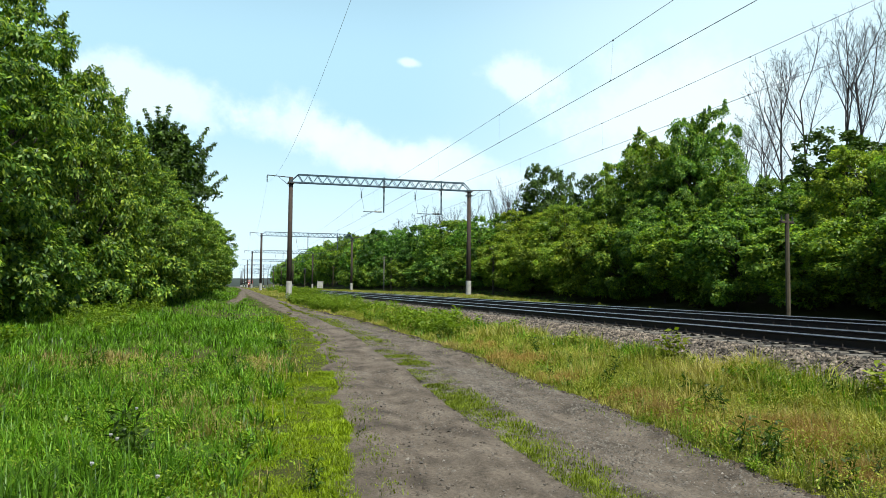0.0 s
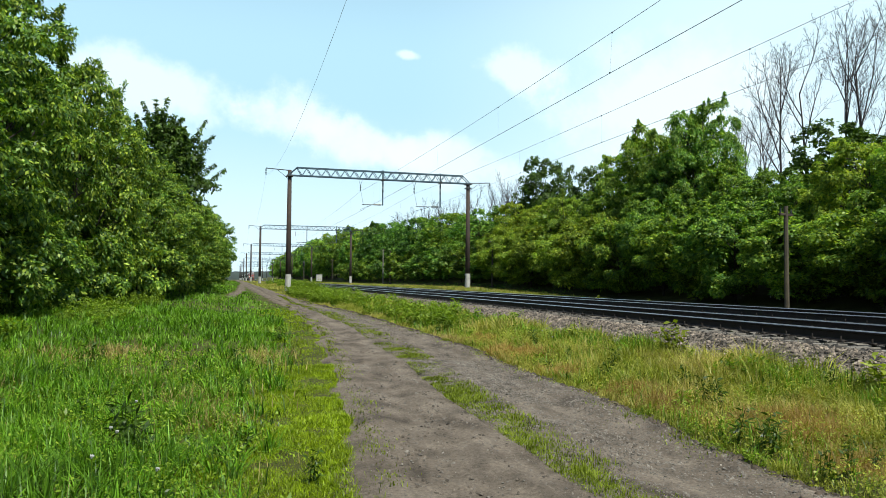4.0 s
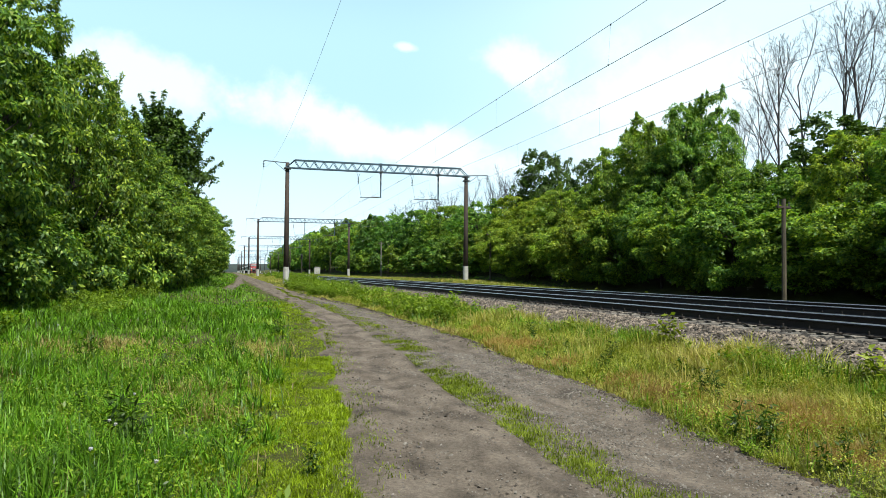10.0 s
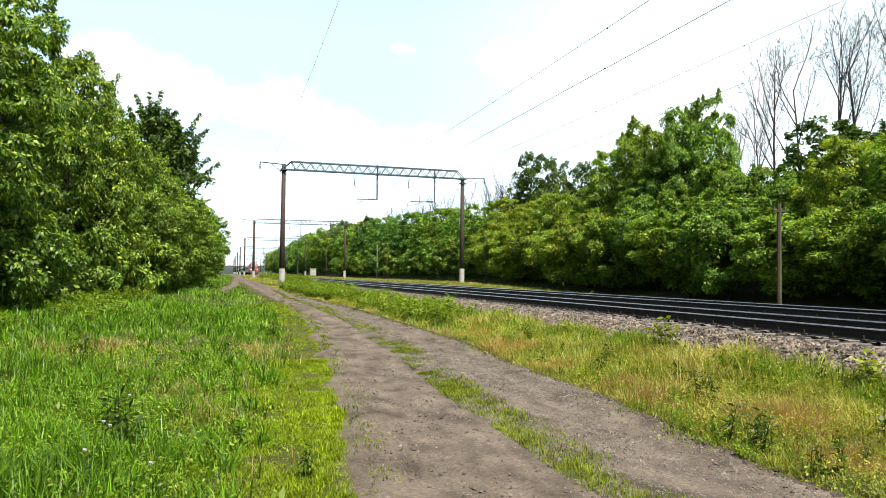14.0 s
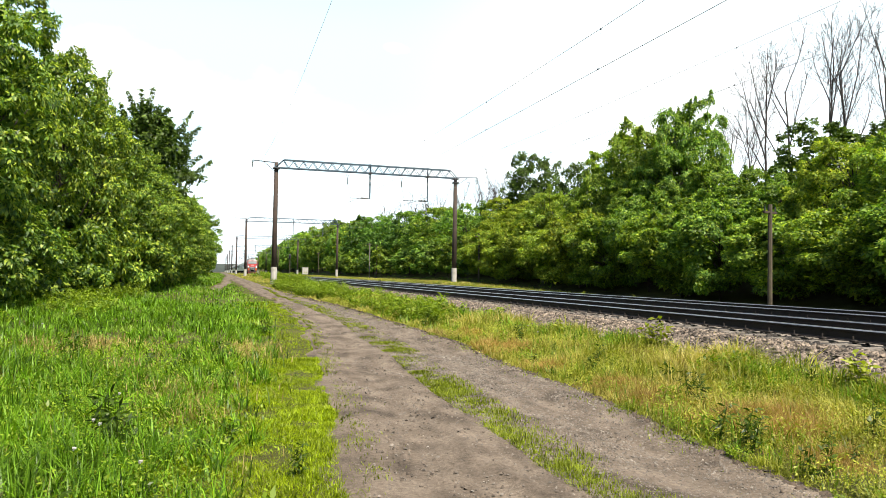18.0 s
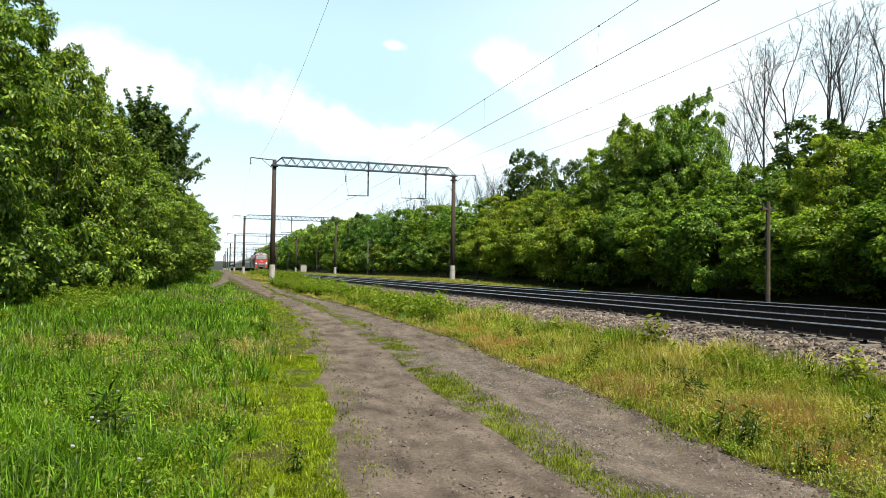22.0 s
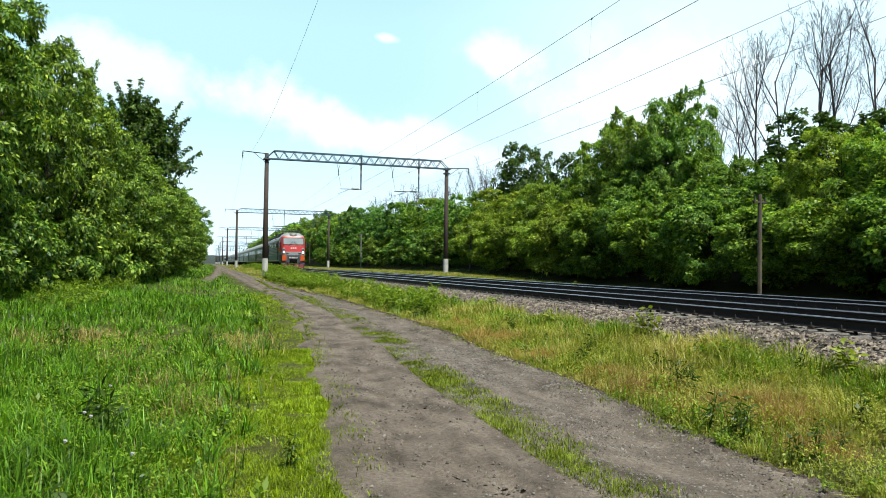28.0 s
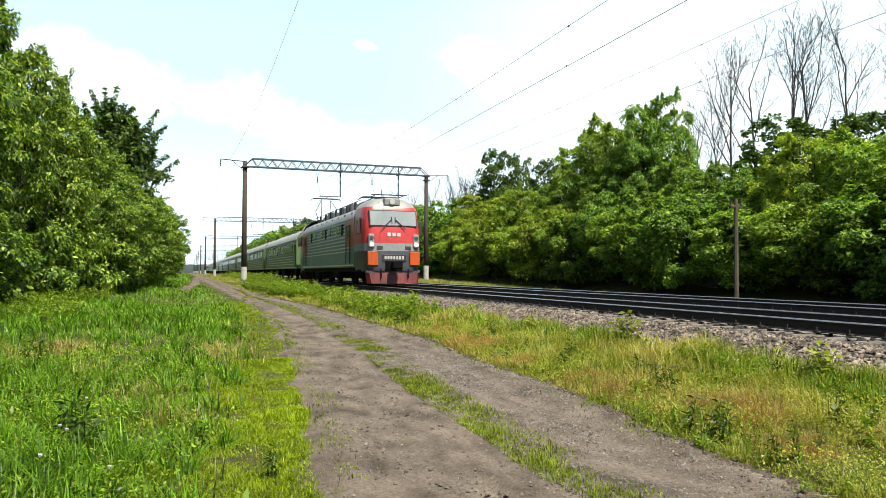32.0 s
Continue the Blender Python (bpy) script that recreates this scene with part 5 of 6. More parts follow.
tagged(new("gravel", stones("gravel", g1, 0.0065 * (1 + 0.07 * np.maximum(g1[:, 1], 0)) * np.where(r4.uniform(0, 1, len(g1)) < 0.04, 1.7, 1.0), lambda x, y: road_surface(x, y) - 0.002, STONES, 42)), "small grey stones pressed into the dirt track", "gravel", kind="stuff")

c1 = np.concatenate([clumpy(scatter(1500, 1.3, 2.8, 2.6, 9, 81), 18, 0.3, 1.8), clumpy(scatter(1800, 0.8, 4.4, 2.6, 14, 82), 19, 0.25, 1.4)])
c1 = c1[(c1[:, 0] > road_left(c1[:, 1]) + 0.1) & (c1[:, 0] < road_right(c1[:, 1]) - 0.1)]
tagged(new("clods", stones("clods", c1, np.full(len(c1), 0.017), lambda x, y: road_surface(x, y) - 0.004, CLOD, 83)), "dry crumbled clods of earth on the dirt track", "earth", kind="stuff")


# crumbled earth at the verge; its dark colour also paints the edge shadow
rim_y = 2.6 + 30 * r4.uniform(0, 1, 2600) ** 1.5
rim_xy = clumpy(np.column_stack([road_right(rim_y) + 0.03 + r4.normal(0, 0.07, 2600), rim_y]), 23, 0.5, 2.2)
tagged(new("clods", stones("clods", rim_xy, 0.022 * (1 + 0.04 * rim_xy[:, 1]), lambda x, y: np.maximum(road_surface(x, y), land(x, y)) - 0.006, SHADED_EARTH, 84)), "dark crumbling earth along the verge's edge, with edge shade painted in", "earth", kind="stuff")


# ---- weeds and small growth ----
def weed_plant(seed, height, stems, size, leaf, spread=0.25, narrow=0.5, per=7):
    """Leafy stems: thin stalks with leaves set round them."""
    r = np.random.default_rng(seed)
    st, cen = [], []
    foot = 0.06 if stems > 3 else 0.02
    for _ in range(stems):
        a = np.array([r.normal(0, spread * 0.5), r.normal(0, spread * 0.5), -0.05])
        b = a + np.array([r.normal(0, spread), r.normal(0, spread), height * r.uniform(0.6, 1.05)])
        st.append(limb(a, b, 0.007, 0.003, 0.02, r))
        for u in np.linspace(0.2, 1.0, 7):
            cen.append(a + (b - a) * u)
    cen = np.array(cen)
    return fast_mesh("stalk", *joined(st), leaf), fast_mesh("foliage", *leaves(cen, np.full(len(cen), size * 0.7), per, size, seed + 1, 0.1, narrow=narrow), leaf)


def plant_weed(name, meshes, x, y, s, label, group, category="weed"):
    w = thing(name, label, category, group, m=pose(x, y, max(float(land(x, y)), float(bed_height(x, y)) if 7.0 < x < 8.3 or 15 < x < 16.7 else -9) - 0.02, 0, 0, (x * 91 + y * 57) % 360))
    w.scale = (s, s, s)
    tagged(part("stalk", meshes[0], None, w), kind="stuff")
    part("foliage", meshes[1], None, w)


SPROUT = leaf_mat("fresh_maple_leaf", (0.30, 0.40, 0.04), (0.58, 0.66, 0.09), 0.45, shine=0.5)
NETTLES = [weed_plant(201 + i, 0.70, 9, 0.11, WEED, per=5) for i in range(3)]
THISTLE = weed_plant(211, 0.52, 4, 0.13, WEED_DARK, 0.07, 0.28, 4)
SAPLING = weed_plant(215, 0.85, 5, 0.15, SPROUT, 0.13, 0.6, 6)
rw = random.Random(9)
for i in range(90):
    y = rw.uniform(17, 48)
    plant_weed("nettle", NETTLES[i % 3], rw.uniform(float(road_right(y)) + 0.35, 7.1), y, rw.uniform(0.7, 1.1), "leafy green nettle among the verge grass", "weeds beside the ballast")
for i in range(40):
    y = rw.uniform(48, 110)
    plant_weed("nettle", NETTLES[i % 3], rw.uniform(4.9, 7.2), y, rw.uniform(0.8, 1.4), "leafy green nettle among the verge grass", "weeds beside the ballast")
for i in range(22):
    y = 3.4 + 20 * rw.random() ** 1.5
    plant_weed("nettle", NETTLES[i % 3], float(road_right(y)) + rw.gauss(0.0, 0.10), y, rw.uniform(0.16, 0.30), "small leafy weed at the dirt track's edge", "weeds beside the ballast")
for i in range(8):
    y = rw.uniform(6.5, 17)
    plant_weed("nettle", NETTLES[i % 3], rw.uniform(float(road_right(y)) + 0.5, 7.1), y, rw.uniform(0.25, 0.42), "low leafy weed in the dry verge", "weeds beside the ballast")
STALKS = [weed_plant(221 + i, 0.42, 2, 0.075, WEED_DARK if i else WEED, 0.05, 0.4, 5) for i in range(2)]
for i in range(80):
    y = 3.6 + 22 * rw.random() ** 1.4
    plant_weed("stalky_weed", STALKS[i % 2], rw.uniform(float(road_right(y)) + 0.25, 7.0), y, rw.uniform(0.5, 1.05), "upright leafy weed standing in the dry verge", "weeds beside the ballast", "weed")
for i in range(40):
    y = 3.6 + 16 * rw.random() ** 1.4
    plant_weed("stalky_weed", STALKS[i % 2], rw.uniform(-4.5 - y * 0.05, 0.6), y, rw.uniform(0.5, 1.0), "upright leafy weed standing in the meadow grass", "weeds in the meadow", "weed")
for x, y, s in ((7.05, 10.3, 0.8), (7.1, 6.3, 0.6), (6.9, 13.4, 0.5)):
    plant_weed("sapling", SAPLING, x, y, s, "bright green maple seedling at the foot of the ballast", "seedlings by the ballast", "sapling")
for x, y, s in ((16.3, 34.0, 0.5), (16.4, 29.4, 0.55), (16.3, 25.0, 0.5)):
    plant_weed("sapling", SAPLING, x, y, s, "pale green seedling beyond the far track", "seedlings by the ballast", "sapling")
for x, y, s in ((6.85, 7.9, 0.6), (6.95, 8.3, 0.6), (6.7, 8.1, 0.5), (6.8, 7.5, 0.5)):
    plant_weed("nettle", NETTLES[0], x, y, s, "dark green leafy weed before the ballast", "weeds beside the ballast")
for x, y, s in ((-0.87, 6.5, 0.9), (-0.75, 6.1, 0.8), (-3.2, 9.8, 0.8), (-2.2, 12.5, 0.8), (0.1, 11.8, 0.7), (1.0, 16.0, 0.7), (-2.6, 7.2, 0.7)):
    plant_weed("thistle", THISTLE, x, y, s, "dark broad-leaved weed standing in the meadow grass", "weeds in the meadow")
for i in range(60):
    y = rw.uniform(9, 34)
    plant_weed("nettle", NETTLES[i % 3], rw.uniform(-6.2, -3.0) - max(0, (18 - y)) * 0.12, y, rw.uniform(0.5, 1.0), "leafy weed under the tree row", "weeds in the meadow")


def dandelion():
    bm = BM()
    bmesh.ops.create_icosphere(bm, subdivisions=2, radius=0.013, matrix=Matrix.Translation((0, 0, 0.30)))
    rv = np.random.default_rng(2)
    for v in bm.verts:
        v.co += Vector(rv.normal(0, 0.003, 3))
    return bm_mesh("seed_head", bm, [SEED])


HEAD, STEM = dandelion(), bm_mesh("stem", one_rod((0.01, 0, -0.05), (0, 0, 0.29), 0.0025, n=5), [WEED])
for i in range(13):
    x, y = ((-0.86, 5.0), (-0.84, 5.9), (-2.9, 9.0), (5.9, 12.4), (6.3, 13.6))[i] if i < 5 else (rw.uniform(-5, 0.2), rw.uniform(4.5, 16))
    d = thing("dandelion", "white dandelion seed head on a thin stem", "flower", "dandelions in the grass", m=pose(x, y, float(land(x, y)), rw.uniform(-8, 8), rw.uniform(-8, 8), 0))
    part("stem", STEM, None, d)
    part("seed_head", HEAD, None, d)


def side_trail():
    """A fainter second wheel track that joins the road further on."""
    ys = np.linspace(40, 125, 120)
    c = trail_centre(ys)
    us = np.linspace(-0.42, 0.42, 7)
    u, y = np.meshgrid(us, ys)
    x = c[:, None] + u * (1 + 0.25 * np.sin(y * 0.8))
    z = turf(x, y) + 0.03 - 0.10 * (np.abs(u) / 0.42) ** 4
    v = np.stack([x, y, z], -1).reshape(-1, 3)
    i, j = np.meshgrid(np.arange(6), np.arange(len(ys) - 1))
    a = (j * 7 + i).ravel()
    return fast_mesh("trail", v, np.stack([a, a + 1, a + 8, a + 7], 1), DIRT)


tagged(new("trail", side_trail()), "faint bare wheel track in the grass beside the road", "path", kind="structure")


# ---- the train ----
T_RED = mat("engine_red_paint", (0.80, 0.065, 0.065), (0.66, 0.052, 0.052), scale=1.2, rough=0.35, bump_scale=6)
T_PLOUGH = mat("dirty_plough_red", (0.28, 0.022, 0.026), (0.07, 0.014, 0.016), scale=2.0, rough=0.6)
T_MID = mat("mid_grey_paint", (0.40, 0.43, 0.46), (0.32, 0.345, 0.37), scale=1.2, rough=0.45, bump_scale=6)
T_GREY = mat("engine_grey_paint", (0.125, 0.145, 0.18), (0.09, 0.105, 0.13), scale=1.2, rough=0.45, bump_scale=6)
T_PALE = mat("pale_grey_paint", (0.46, 0.47, 0.48), (0.35, 0.355, 0.36), scale=1.0, rough=0.5, bump_scale=5)
T_GREEN = mat("engine_green_paint", (0.210, 0.420, 0.300), (0.165, 0.335, 0.240), scale=1.0, rough=0.45, bump_scale=5)
T_STRIPE = mat("cream_stripe_paint", (1.20, 1.18, 0.98), (0.98, 0.97, 0.80), scale=2.0, rough=0.5)
T_ORANGE = mat("signal_orange_paint", (0.85, 0.14, 0.02), (0.75, 0.12, 0.02), scale=2.0, rough=0.4)
T_DOOR = mat("orange_red_paint", (0.80, 0.16, 0.07), (0.68, 0.13, 0.06), scale=1.2, rough=0.4, bump_scale=6)
# black fittings; the deep shade under the vehicles is put into this colour
T_DARK = mat("black_underframe_shade", (0.012, 0.012, 0.012), (0.006, 0.006, 0.006), scale=3.0, rough=0.9, spec=0.08)
T_ROOF = mat("grey_carriage_roof", (0.60, 0.60, 0.57), (0.46, 0.46, 0.44), scale=1.0, rough=0.55, rand=0.12)
C_GREEN = mat("carriage_green_paint", (0.180, 0.330, 0.110), (0.145, 0.270, 0.088), scale=0.8, rough=0.45, rand=0.10)
C_BAND = mat("carriage_pale_green_paint", (0.60, 0.72, 0.32), (0.50, 0.60, 0.26), scale=0.8, rough=0.45, rand=0.08)
C_YELLOW = mat("carriage_yellow_stripe", (1.15, 1.12, 0.70), (0.95, 0.92, 0.56), scale=2.0, rough=0.5)
GLASS = mat("dark_window_glass", (0.035, 0.05, 0.05), (0.025, 0.035, 0.035), scale=0.6, rough=0.16)
# the reflected sky is put into this pane's pale base colour
SCREEN = mat("windscreen_painted_reflection", (0.46, 0.52, 0.54), (0.36, 0.41, 0.43), scale=0.6, rough=0.08, spec=0.8)
LAMP = glow_mat("headlamp_glow", (1.0, 0.96, 0.9), 4.0)
PLATE = mat("white_plate_marks", (0.8, 0.8, 0.78), (0.7, 0.7, 0.68), rough=0.6)
STEEL_DULL = mat("dull_wheel_steel", (0.035, 0.03, 0.028), (0.02, 0.018, 0.016), scale=4, rough=0.8, spec=0.1)

SECTION = [(1.44, 0.95), (1.51, 1.08), (1.51, 3.55), (1.46, 3.76), (1.28, 3.98), (0.85, 4.20), (0.4, 4.28)]


def shell(section, y0, y1, z_split):
    """Body and roof of a vehicle from one cross-section: sides below z_split, roof above it."""
    prof = section + [(-x, z) for x, z in reversed(section)]
    out = []
    for roof in (False, True):
        bm = BM()
        ra = [bm.verts.new((x, y0, z)) for x, z in prof]
        rb = [bm.verts.new((x, y1, z)) for x, z in prof]
        for i in range(len(prof) - 1):
            high = (prof[i][1] + prof[i + 1][1]) / 2 > z_split
            if high == roof:
                bm.faces.new((ra[i], rb[i], rb[i + 1], ra[i + 1]))
        if not roof:
            bm.faces.new((ra[0], ra[-1], rb[-1], rb[0]))
            bm.faces.new(ra), bm.faces.new(rb[::-1])
        loose = [v for v in bm.verts if not v.link_faces]
        bmesh.ops.delete(bm, geom=loose, context="VERTS")
        bmesh.ops.recalc_face_normals(bm, faces=bm.faces)
        out.append(bm)
    return out


def wheelset(parent, y, r):
    w = part("wheelset", one_rod((-0.85, y, r), (0.85, y, r), 0.09, n=8), STEEL_DULL, parent)
    for s in (-0.78, 0.78):
        bm = BM()
        rod(bm, (s - 0.065, y, r), (s + 0.065, y, r), r, n=20)
        rod(bm, (s * 1.05, y, r), (s * 1.05 + math.copysign(0.07, s), y, r), r * 0.32, n=12)
        part("wheel", bm, STEEL_DULL, w)


def bogie(parent, y, axles, r, half):
    b = part("bogie", one_box(-1.15, 1.15, y - half, y + half, 0.55, 0.80, 0.05), T_DARK, parent, "black bogie frame with the shade under the body painted in")
    for s in (-1, 1):
        part("side_frame", one_box(s * 1.02, s * 1.16, y - half - 0.2, y + half + 0.2, 0.42, 0.72, 0.05), T_DARK, b)
        for a in axles:
            part("axle_box", one_box(s * 1.12, s * 1.28, y + a - 0.2, y + a + 0.2, 0.36, 0.78, 0.04), T_DARK, b)
            part("spring", one_rod((s * 1.08, y + a + 0.42, 0.45), (s * 1.08, y + a + 0.42, 0.85), 0.11, n=8), T_DARK, b)
    for a in axles:
        wheelset(parent, y + a, r)


def cab(parent, flip):
    """A driver's cab; flip turns it to the other end."""
    k, o = (-1, 21.6) if flip else (1, 0.0)
    levels = [0.74, 0.95, 1.76, 2.14, 2.86, 3.86, 3.98, 4.20, 4.42, 4.50]
    half = [1.40, 1.47, 1.52, 1.52, 1.52, 1.46, 1.42, 1.26, 0.9, 0.5]
    nose = [0.06, 0.0, 0.0, 0.02, 0.10, 0.34, 0.40, 0.50, 0.75, 1.2]
    bands = (("lower_nose", T_GREY, 0, 2, "dark grey lower nose"), ("nose_band", T_MID, 2, 3, "pale grey band across the nose"),
             ("red_nose", T_RED, 3, 6, "red upper nose of the cab"), ("cab_hood", T_PALE, 6, 9, "pale grey roof hood"))
    made = {}
    for name, m, a, b, label in bands:
        bm = BM()
        rings = []
        for i in range(a, b + 1):
            w, f = half[i], nose[i]
            out = [(w, 2.3), (w - 0.02, f + 0.80), (w - 0.10, f + 0.30), (w - 0.24, f + 0.09), (w - 0.48, f + 0.02), (w * 0.4, f)]
            out = out + [(-x, y) for x, y in reversed(out)]
            rings.append([bm.verts.new((x, o + k * y, levels[i])) for x, y in out])
        for p, q in zip(rings, rings[1:]):
            for i in range(len(p) - 1):
                bm.faces.new((p[i], p[i + 1], q[i + 1], q[i]))
        if b == 9:
            bm.faces.new(rings[-1])
        bmesh.ops.recalc_face_normals(bm, faces=bm.faces)
        made[name] = part(name, bm, m, parent, label, smooth=True)
    red = made["red_nose"]
    # windscreen: a frame and two panes that lean back with the nose
    def lean(bm_):
        for v in bm_.verts:
            z = v.co.z
            v.co.y = o + k * (v.co.y + float(np.interp(z, levels, nose)))
        return bm_
    fr = part("windscreen_frame", lean(one_box(-1.24, 1.24, -0.035, 0.05, 2.98, 3.82, 0.03)), IRON, red, "dark rubber windscreen frame")
    part("windscreen", lean(one_box(-1.19, 1.19, -0.055, -0.03, 3.03, 3.77, 0.02)), SCREEN, red, "wide windscreen with a pale sky reflection painted in")
    for s in (-1, 1):
        part("wiper", lean(rod(BM(), (s * 0.12, -0.09, 3.32), (s * 0.62, -0.09, 2.84), 0.022, n=5)), IRON, red)
        part("wiper", lean(rod(BM(), (s * 0.08, -0.09, 3.14), (s * 0.10, -0.09, 3.48), 0.018, n=5)), IRON, red)
        hs = part("headlamp_housing", lean(one_box(s * 1.0, s * 1.30, -0.06, 0.1, 1.92, 2.60, 0.04)), T_MID, red, "grey headlamp housing")
        part("headlamp", lean(rod(BM(), (s * 1.15, -0.06, 2.08), (s * 1.15, -0.10, 2.08), 0.088, n=14)), LAMP, hs, "lit white headlamp")
        part("marker_lamp", lean(rod(BM(), (s * 1.15, -0.06, 2.40), (s * 1.15, -0.09, 2.40), 0.10, n=14)), IRON, hs)
        part("warning_panel", lean(one_box(s * 0.82, s * 1.34, -0.05, 0.14, 1.04, 1.72, 0.02)), T_ORANGE, made["lower_nose"], "bright orange warning panel")
        part("step_recess", lean(one_box(s * 0.58, s * 0.88, -0.03, 0.05, 1.84, 2.0, 0.01)), IRON, made["nose_band"])
        part("side_window", one_box(s * 1.505, s * 1.54, o + k * 0.95, o + k * 1.65, 2.65, 3.45, 0.0), GLASS, red, "dark cab side window")
        part("mirror", one_box(s * 1.56, s * 1.72, o + k * 0.80, o + k * 0.90, 2.65, 3.35, 0.03), IRON, red, "black wing mirror")
        part("handrail", one_rod((s * 1.58, o + k * 3.05, 1.15), (s * 1.58, o + k * 3.05, 3.2), 0.032, n=6), IRON, parent)
        part("handrail", one_rod((s * 1.58, o + k * 3.95, 1.15), (s * 1.58, o + k * 3.95, 3.2), 0.032, n=6), IRON, parent)
        part("side_panel", one_box(s * 1.50, s * 1.530, o + k * 2.3, o + k * 4.45, 2.10, 3.54, 0.0), T_DOOR, parent, "orange-red panel round the cab door")
        door = part("cab_door", one_box(s * 1.50, s * 1.540, o + k * 3.15, o + k * 3.85, 1.9, 3.35, 0.0), T_DOOR, parent, "orange-red cab door")
        part("door_window", one_box(s * 1.535, s * 1.55, o + k * 3.28, o + k * 3.72, 2.55, 3.20), GLASS, door)
    # emblem: three plain white blocks; number plate: plain bars
    for x0 in (-0.34, -0.09, 0.16):
        part("emblem_stroke", lean(one_box(x0, x0 + 0.19, -0.025, 0.06, 2.47, 2.67, 0.02)), PLATE, red)
    pl = part("number_plate", lean(one_box(-0.62, 0.62, -0.05, 0.05, 1.26, 1.58, 0.01)), IRON, made["lower_nose"], "black number plate")
    for i in range(7):
        part("plate_mark", lean(one_box(-0.50 + i * 0.15, -0.40 + i * 0.15, -0.06, -0.04, 1.34, 1.50)), PLATE, pl)
    part("coupler_recess", lean(one_box(-0.45, 0.45, -0.04, 0.06, 0.78, 1.24, 0.02)), T_DARK, made["lower_nose"])
    cp = part("coupler", one_box(-0.14, 0.14, o - k * 0.55, o + k * 0.3, 0.92, 1.2, 0.03), T_DARK, parent, "black automatic coupler")
    part("coupler_head", one_box(-0.26, 0.24, o - k * 0.75, o - k * 0.4, 0.86, 1.24, 0.05), T_DARK, cp)
    bm = BM()
    ring = [(-1.42, 0.25), (-1.25, -0.02), (-0.5, -0.16), (0.5, -0.16), (1.25, -0.02), (1.42, 0.25)]
    a = [bm.verts.new((x * 0.93, o + k * (y - 0.05), 0.14)) for x, y in ring]
    b = [bm.verts.new((x, o + k * (y + 0.06), 0.68)) for x, y in ring]
    for i in range(5):
        bm.faces.new((a[i], a[i + 1], b[i + 1], b[i]))
    part("plough", bm, T_PLOUGH, parent, "dark red rail plough")
    part("buffer_beam", one_box(-1.40, 1.40, o + k * 0.12, o + k * 0.3, 0.66, 0.80, 0.02), T_GREY, parent)
    for s in (-0.7, 0.7):
        part("brake_hose", one_rod((s, o - k * 0.12, 0.86), (s, o - k * 0.2, 0.42), 0.03, n=6), T_DARK, parent)
    part("antenna", one_rod((-0.3, o + k * 1.3, 4.4), (-0.3, o + k * 1.3, 5.0), 0.018, n=5), IRON, made["cab_hood"])
    # roof light in its pale housing
    hl = part("roof_lamp_housing", one_box(-0.42, 0.42, o + k * 0.38, o + k * 1.0, 4.05, 4.44, 0.06), T_PALE, made["cab_hood"])
    part("roof_lamp", one_rod((0, o + k * 0.37, 4.25), (0, o + k * 0.33, 4.25), 0.14, n=14), PLATE, hl, "round white roof lamp")
    for s in (-0.5, 0.5):
        part("horn", one_rod((s, o + k * 1.1, 4.42), (s, o + k * 1.6, 4.45), 0.08, 0.03, n=8), IRON, made["cab_hood"])
    for s in (-1, 1):
        part("rail", one_rod((s * 0.75, o + k * 1.0, 4.62), (s * 0.75, o + k * 1.9, 4.62), 0.025, n=5), IRON, made["cab_hood"])
    part("rail", one_rod((-0.95, o + k * 1.0, 4.66), (0.95, o + k * 1.0, 4.66), 0.03, n=5), IRON, made["cab_hood"])


def pantograph(parent, y, up):
    p = part("pantograph", one_box(-0.7, 0.7, y - 0.8, y + 0.8, 4.45, 4.52, 0.02), IRON, parent, "raised pantograph" if up else "folded pantograph")
    h = CONTACT_Z - RAIL_TOP - 0.06 if up else 4.72
    for s in (-1, 1):
        for sy in (-0.7, 0.7):
            part("foot_insulator", one_rod((s * 0.6, y + sy, 4.15), (s * 0.6, y + sy, 4.47), 0.07, n=8), GLAZE, p)
    if up:
        for s in (-1, 1):
            for d in (-1, 1):
                part("arm", one_rod((s * 0.45, y + d * 0.5, 4.5), (s * 0.55, y + d * 1.25, 5.3), 0.028, n=6), IRON, p)
                part("arm", one_rod((s * 0.55, y + d * 1.25, 5.3), (s * 0.35, y, h - 0.1), 0.022, n=6), IRON, p)
    else:
        for s in (-1, 1):
            part("arm", one_rod((s * 0.55, y - 1.3, 4.6), (s * 0.45, y + 1.3, 4.62), 0.028, n=6), IRON, p)
    for d in (-0.2, 0.2):
        part("skate", one_box(-0.95, 0.95, y + d - 0.04, y + d + 0.04, h - 0.02, h + 0.03, 0.01), IRON, p)
        for s in (-1, 1):
            part("horn", one_rod((s * 0.95, y + d, h), (s * 1.15, y + d, h - 0.16), 0.018, n=5), IRON, p)


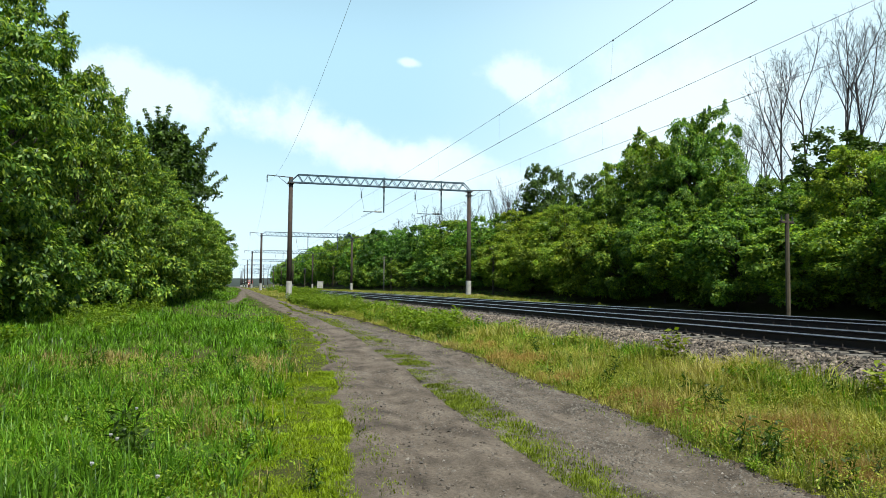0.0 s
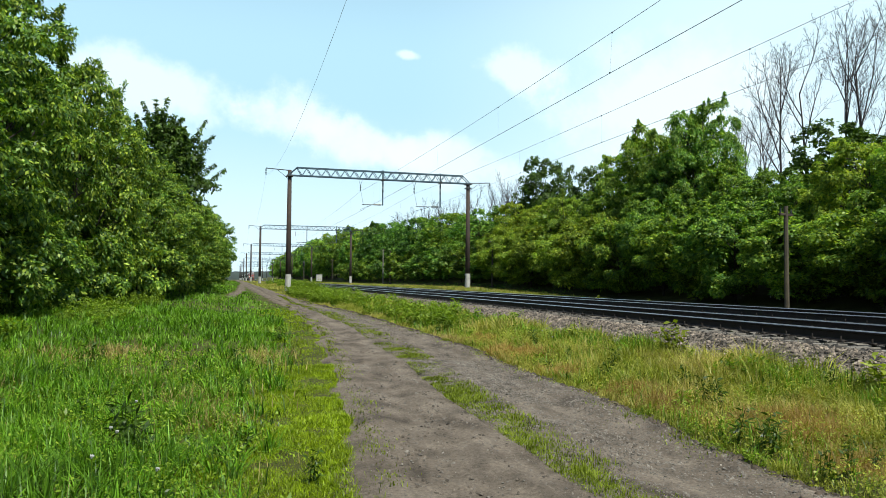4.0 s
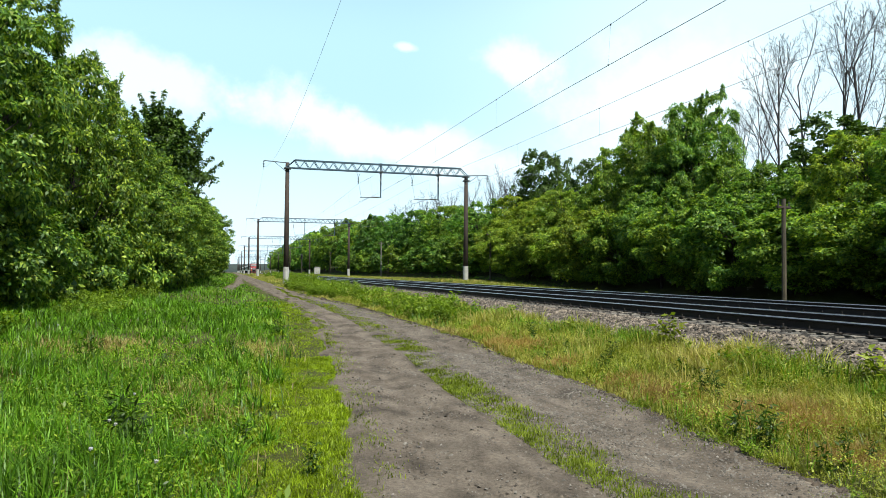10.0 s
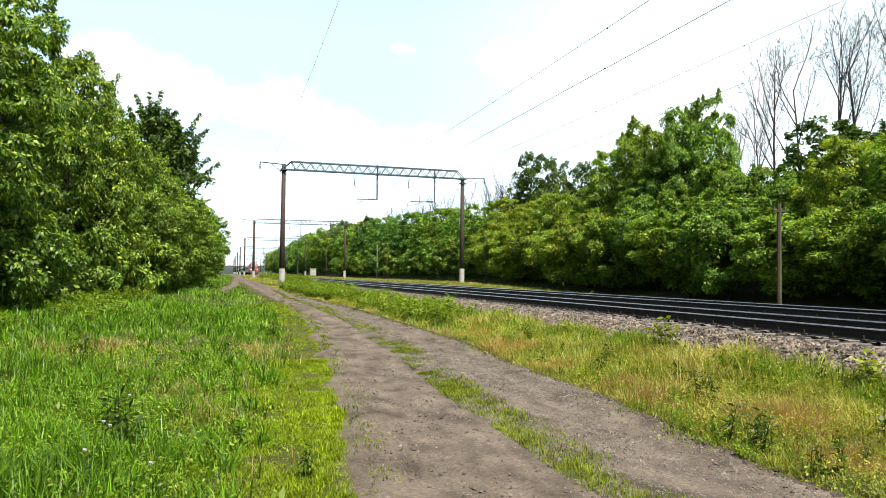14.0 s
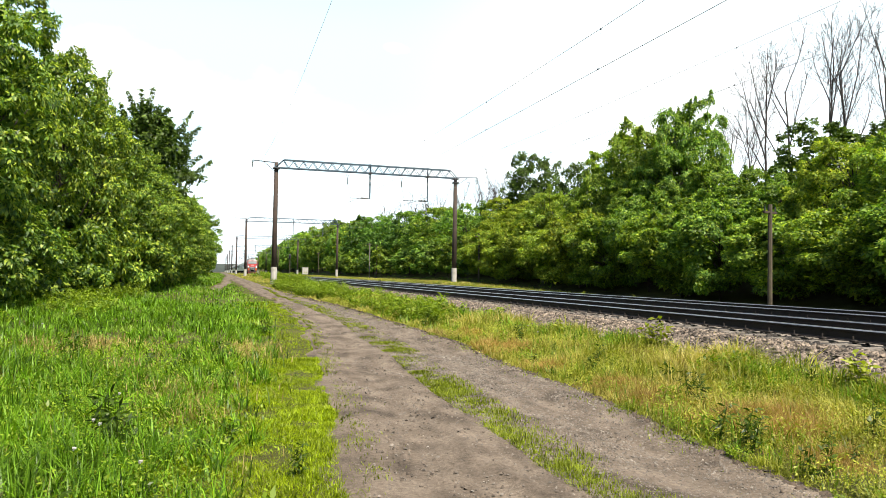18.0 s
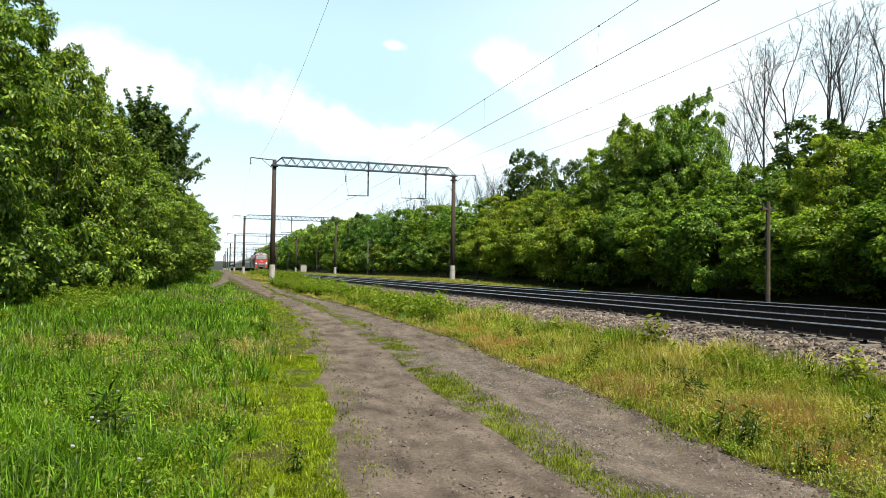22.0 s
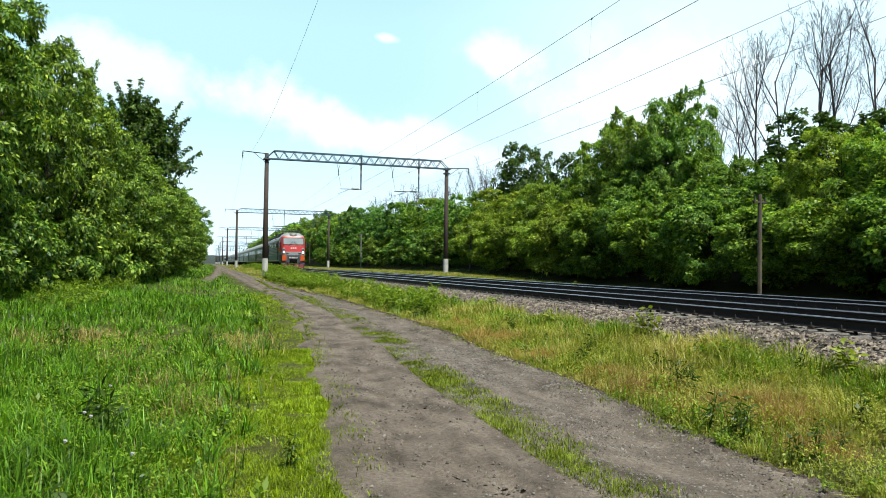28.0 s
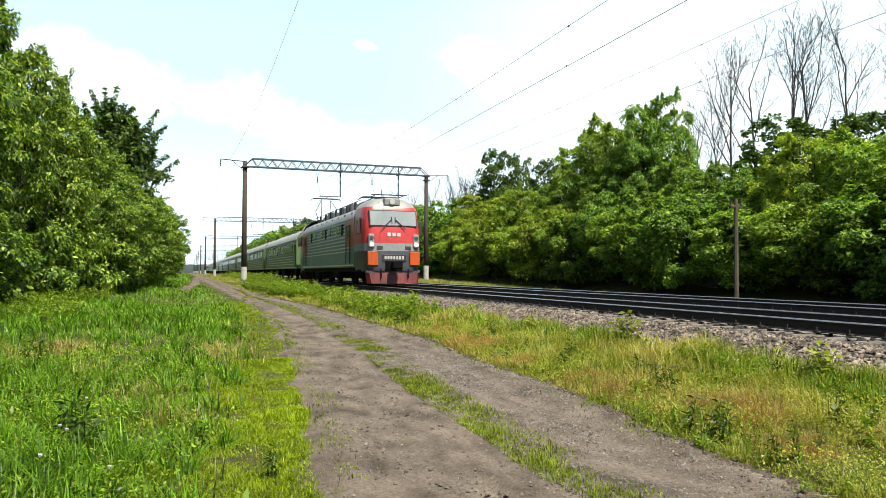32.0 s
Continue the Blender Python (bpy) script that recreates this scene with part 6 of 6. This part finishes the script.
def locomotive():
    t = thing("electric_locomotive", "green and red electric locomotive with lit headlamps hauling carriages", "locomotive")
    walls, roof = shell(SECTION, 2.28, 19.32, 3.6)
    body = part("body", walls, T_GREEN, t, "grey-green ribbed engine body")
    part("roof", roof, T_PALE, t, "pale grey engine roof", smooth=True)
    cab(t, False), cab(t, True)
    for s in (-1, 1):
        for i in range(9):
            z = 1.78 + i * 0.20
            part("rib", one_box(s * 1.512, s * 1.548, 4.5 if z > 2.05 else 3.0, 17.1 if z > 2.05 else 18.6, z, z + 0.062), T_STRIPE, body)
        part("sill", one_box(s * 1.51, s * 1.545, 2.4, 19.2, 1.02, 1.10), T_STRIPE, body)
        for y in (6.0, 8.6, 11.2, 13.8):
            part("vent_window", one_box(s * 1.515, s * 1.555, y, y + 0.9, 2.86, 3.30), GLASS, body)
        for y in (4.9, 9.9, 15.2):
            part("grille", one_box(s * 1.515, s * 1.55, y, y + 0.5, 2.75, 3.35), T_DARK, body)
        for i in range(9):
            part("roof_hatch_bolt", one_box(s * 1.36, s * 1.44, 3.2 + i * 1.8, 3.35 + i * 1.8, 3.80, 3.88), IRON, body)
        part("equipment_box", one_box(s * 0.5, s * 1.35, 6.9, 8.6, 0.35, 0.95, 0.05), T_DARK, t)
        part("equipment_box", one_box(s * 0.5, s * 1.35, 13.2, 14.9, 0.35, 0.95, 0.05), T_DARK, t)
        part("skirt", one_box(s * 1.36, s * 1.42, 1.2, 20.4, 0.70, 0.98), T_DARK, t)
    for i, (y, h, w) in enumerate(((4.2, 0.42, 0.6), (6.4, 0.5, 0.8), (8.0, 0.35, 0.9), (9.6, 0.55, 0.6), (11.4, 0.38, 0.9), (13.0, 0.5, 0.7), (15.0, 0.4, 0.6))):
        part("roof_unit", one_box(-w, w, y, y + 1.1, 4.12, 4.2 + h, 0.05), T_GREY, t)
        part("roof_insulator", one_rod((-0.9, y + 0.5, 4.08), (-0.9, y + 0.5, 4.6), 0.07, n=8), GLAZE, t)
    part("bus_bar", one_rod((-0.9, 3.5, 4.6), (-0.9, 17.5, 4.6), 0.022, n=5), IRON, t)
    pantograph(t, 3.0, False), pantograph(t, 18.4, True)
    for y in (3.6, 10.8, 18.0):
        bogie(t, y, (-1.45, 1.45), 0.62, 1.9)
    return t


C_SECTION = [(1.46, 0.98), (1.53, 1.08), (1.53, 3.25), (1.46, 3.50), (1.22, 3.82), (0.8, 4.08), (0.35, 4.20)]


def carriage():
    t = thing("passenger_carriage", "green passenger carriage with yellow stripes and grey roof", "railway carriage", "carriages of the train")
    walls, roof = shell(C_SECTION, 0.45, 24.1, 3.3)
    body = part("body", walls, C_GREEN, t, "green carriage body")
    rf = part("roof", roof, T_ROOF, t, "pale grey arched roof", smooth=True)
    for i in range(5):
        part("roof_vent", one_box(-0.35, 0.35, 3 + i * 4.4, 3.7 + i * 4.4, 4.14, 4.34, 0.06), T_ROOF, rf)
    for s in (-1, 1):
        for i in range(4):
            z = 1.30 + i * 0.22
            part("stripe_rib", one_box(s * 1.525, s * 1.555, 2.1, 22.4, z, z + 0.07), C_YELLOW, body)
        part("sill", one_box(s * 1.52, s * 1.55, 0.5, 24.05, 1.02, 1.10), C_YELLOW, body)
        part("gutter", one_box(s * 1.50, s * 1.56, 0.45, 24.1, 3.24, 3.30), T_ROOF, body)
        part("window_band", one_box(s * 1.515, s * 1.538, 1.75, 22.75, 2.18, 3.16), C_BAND, body, "pale yellow-green band round the windows")
        for i in range(10):
            y = 2.6 + i * 1.98
            w = part("window", one_box(s * 1.515, s * 1.55, y, y + 1.15, 2.26, 3.05), T_DARK, body)
            part("pane", one_box(s * 1.54, s * 1.56, y + 0.06, y + 1.09, 2.32, 2.99), GLASS, w)
        for y in (0.75, 22.9):
            d = part("door", one_box(s * 1.515, s * 1.545, y, y + 0.85, 1.1, 3.1), C_GREEN, body)
            part("door_pane", one_box(s * 1.54, s * 1.56, y + 0.2, y + 0.65, 2.2, 2.95), GLASS, d)
            part("handrail", one_rod((s * 1.58, y - 0.1, 1.1), (s * 1.58, y - 0.1, 2.9), 0.02, n=5), IRON, d)
            part("steps", one_box(s * 1.2, s * 1.5, y, y + 0.8, 0.45, 0.95, 0.03), T_DARK, t)
        for y, l in ((8.2, 2.2), (12.4, 3.0)):
            part("battery_box", one_box(s * 0.6, s * 1.4, y, y + l, 0.35, 0.98, 0.05), T_DARK, t)
    for y in (0.0, 24.1):
        part("gangway", one_box(-0.65, 0.65, y, y + 0.45, 1.1, 3.4, 0.05), T_DARK, t, "black rubber gangway")
    part("underframe", one_box(-1.2, 1.2, 0.3, 24.2, 0.80, 0.98), T_DARK, t)
    for y in (3.6, 20.95):
        bogie(t, y, (-1.2, 1.2), 0.475, 1.5)
    return t


ENGINE = locomotive()
CARRIAGES = [carriage()]
for i in range(12):
    CARRIAGES.append(copy_thing(CARRIAGES[0], pose(NEAR, 500 + 24.6 * i, RAIL_TOP)))


def front(t):
    """Where the engine's nose stands at t seconds."""
    return 33.65 + 13.2 * (32.0 - t)


def motions():
    times = [0.0, 0.1] + [float(i) for i in range(1, 32)] + [31.9, 32.0]
    walk(ENGINE, [(t, pose(NEAR, front(t), RAIL_TOP)) for t in times])
    for i, c in enumerate(CARRIAGES):
        walk(c, [(t, pose(NEAR, front(t) + 22.3 + 24.6 * i, RAIL_TOP)) for t in times])


motions()
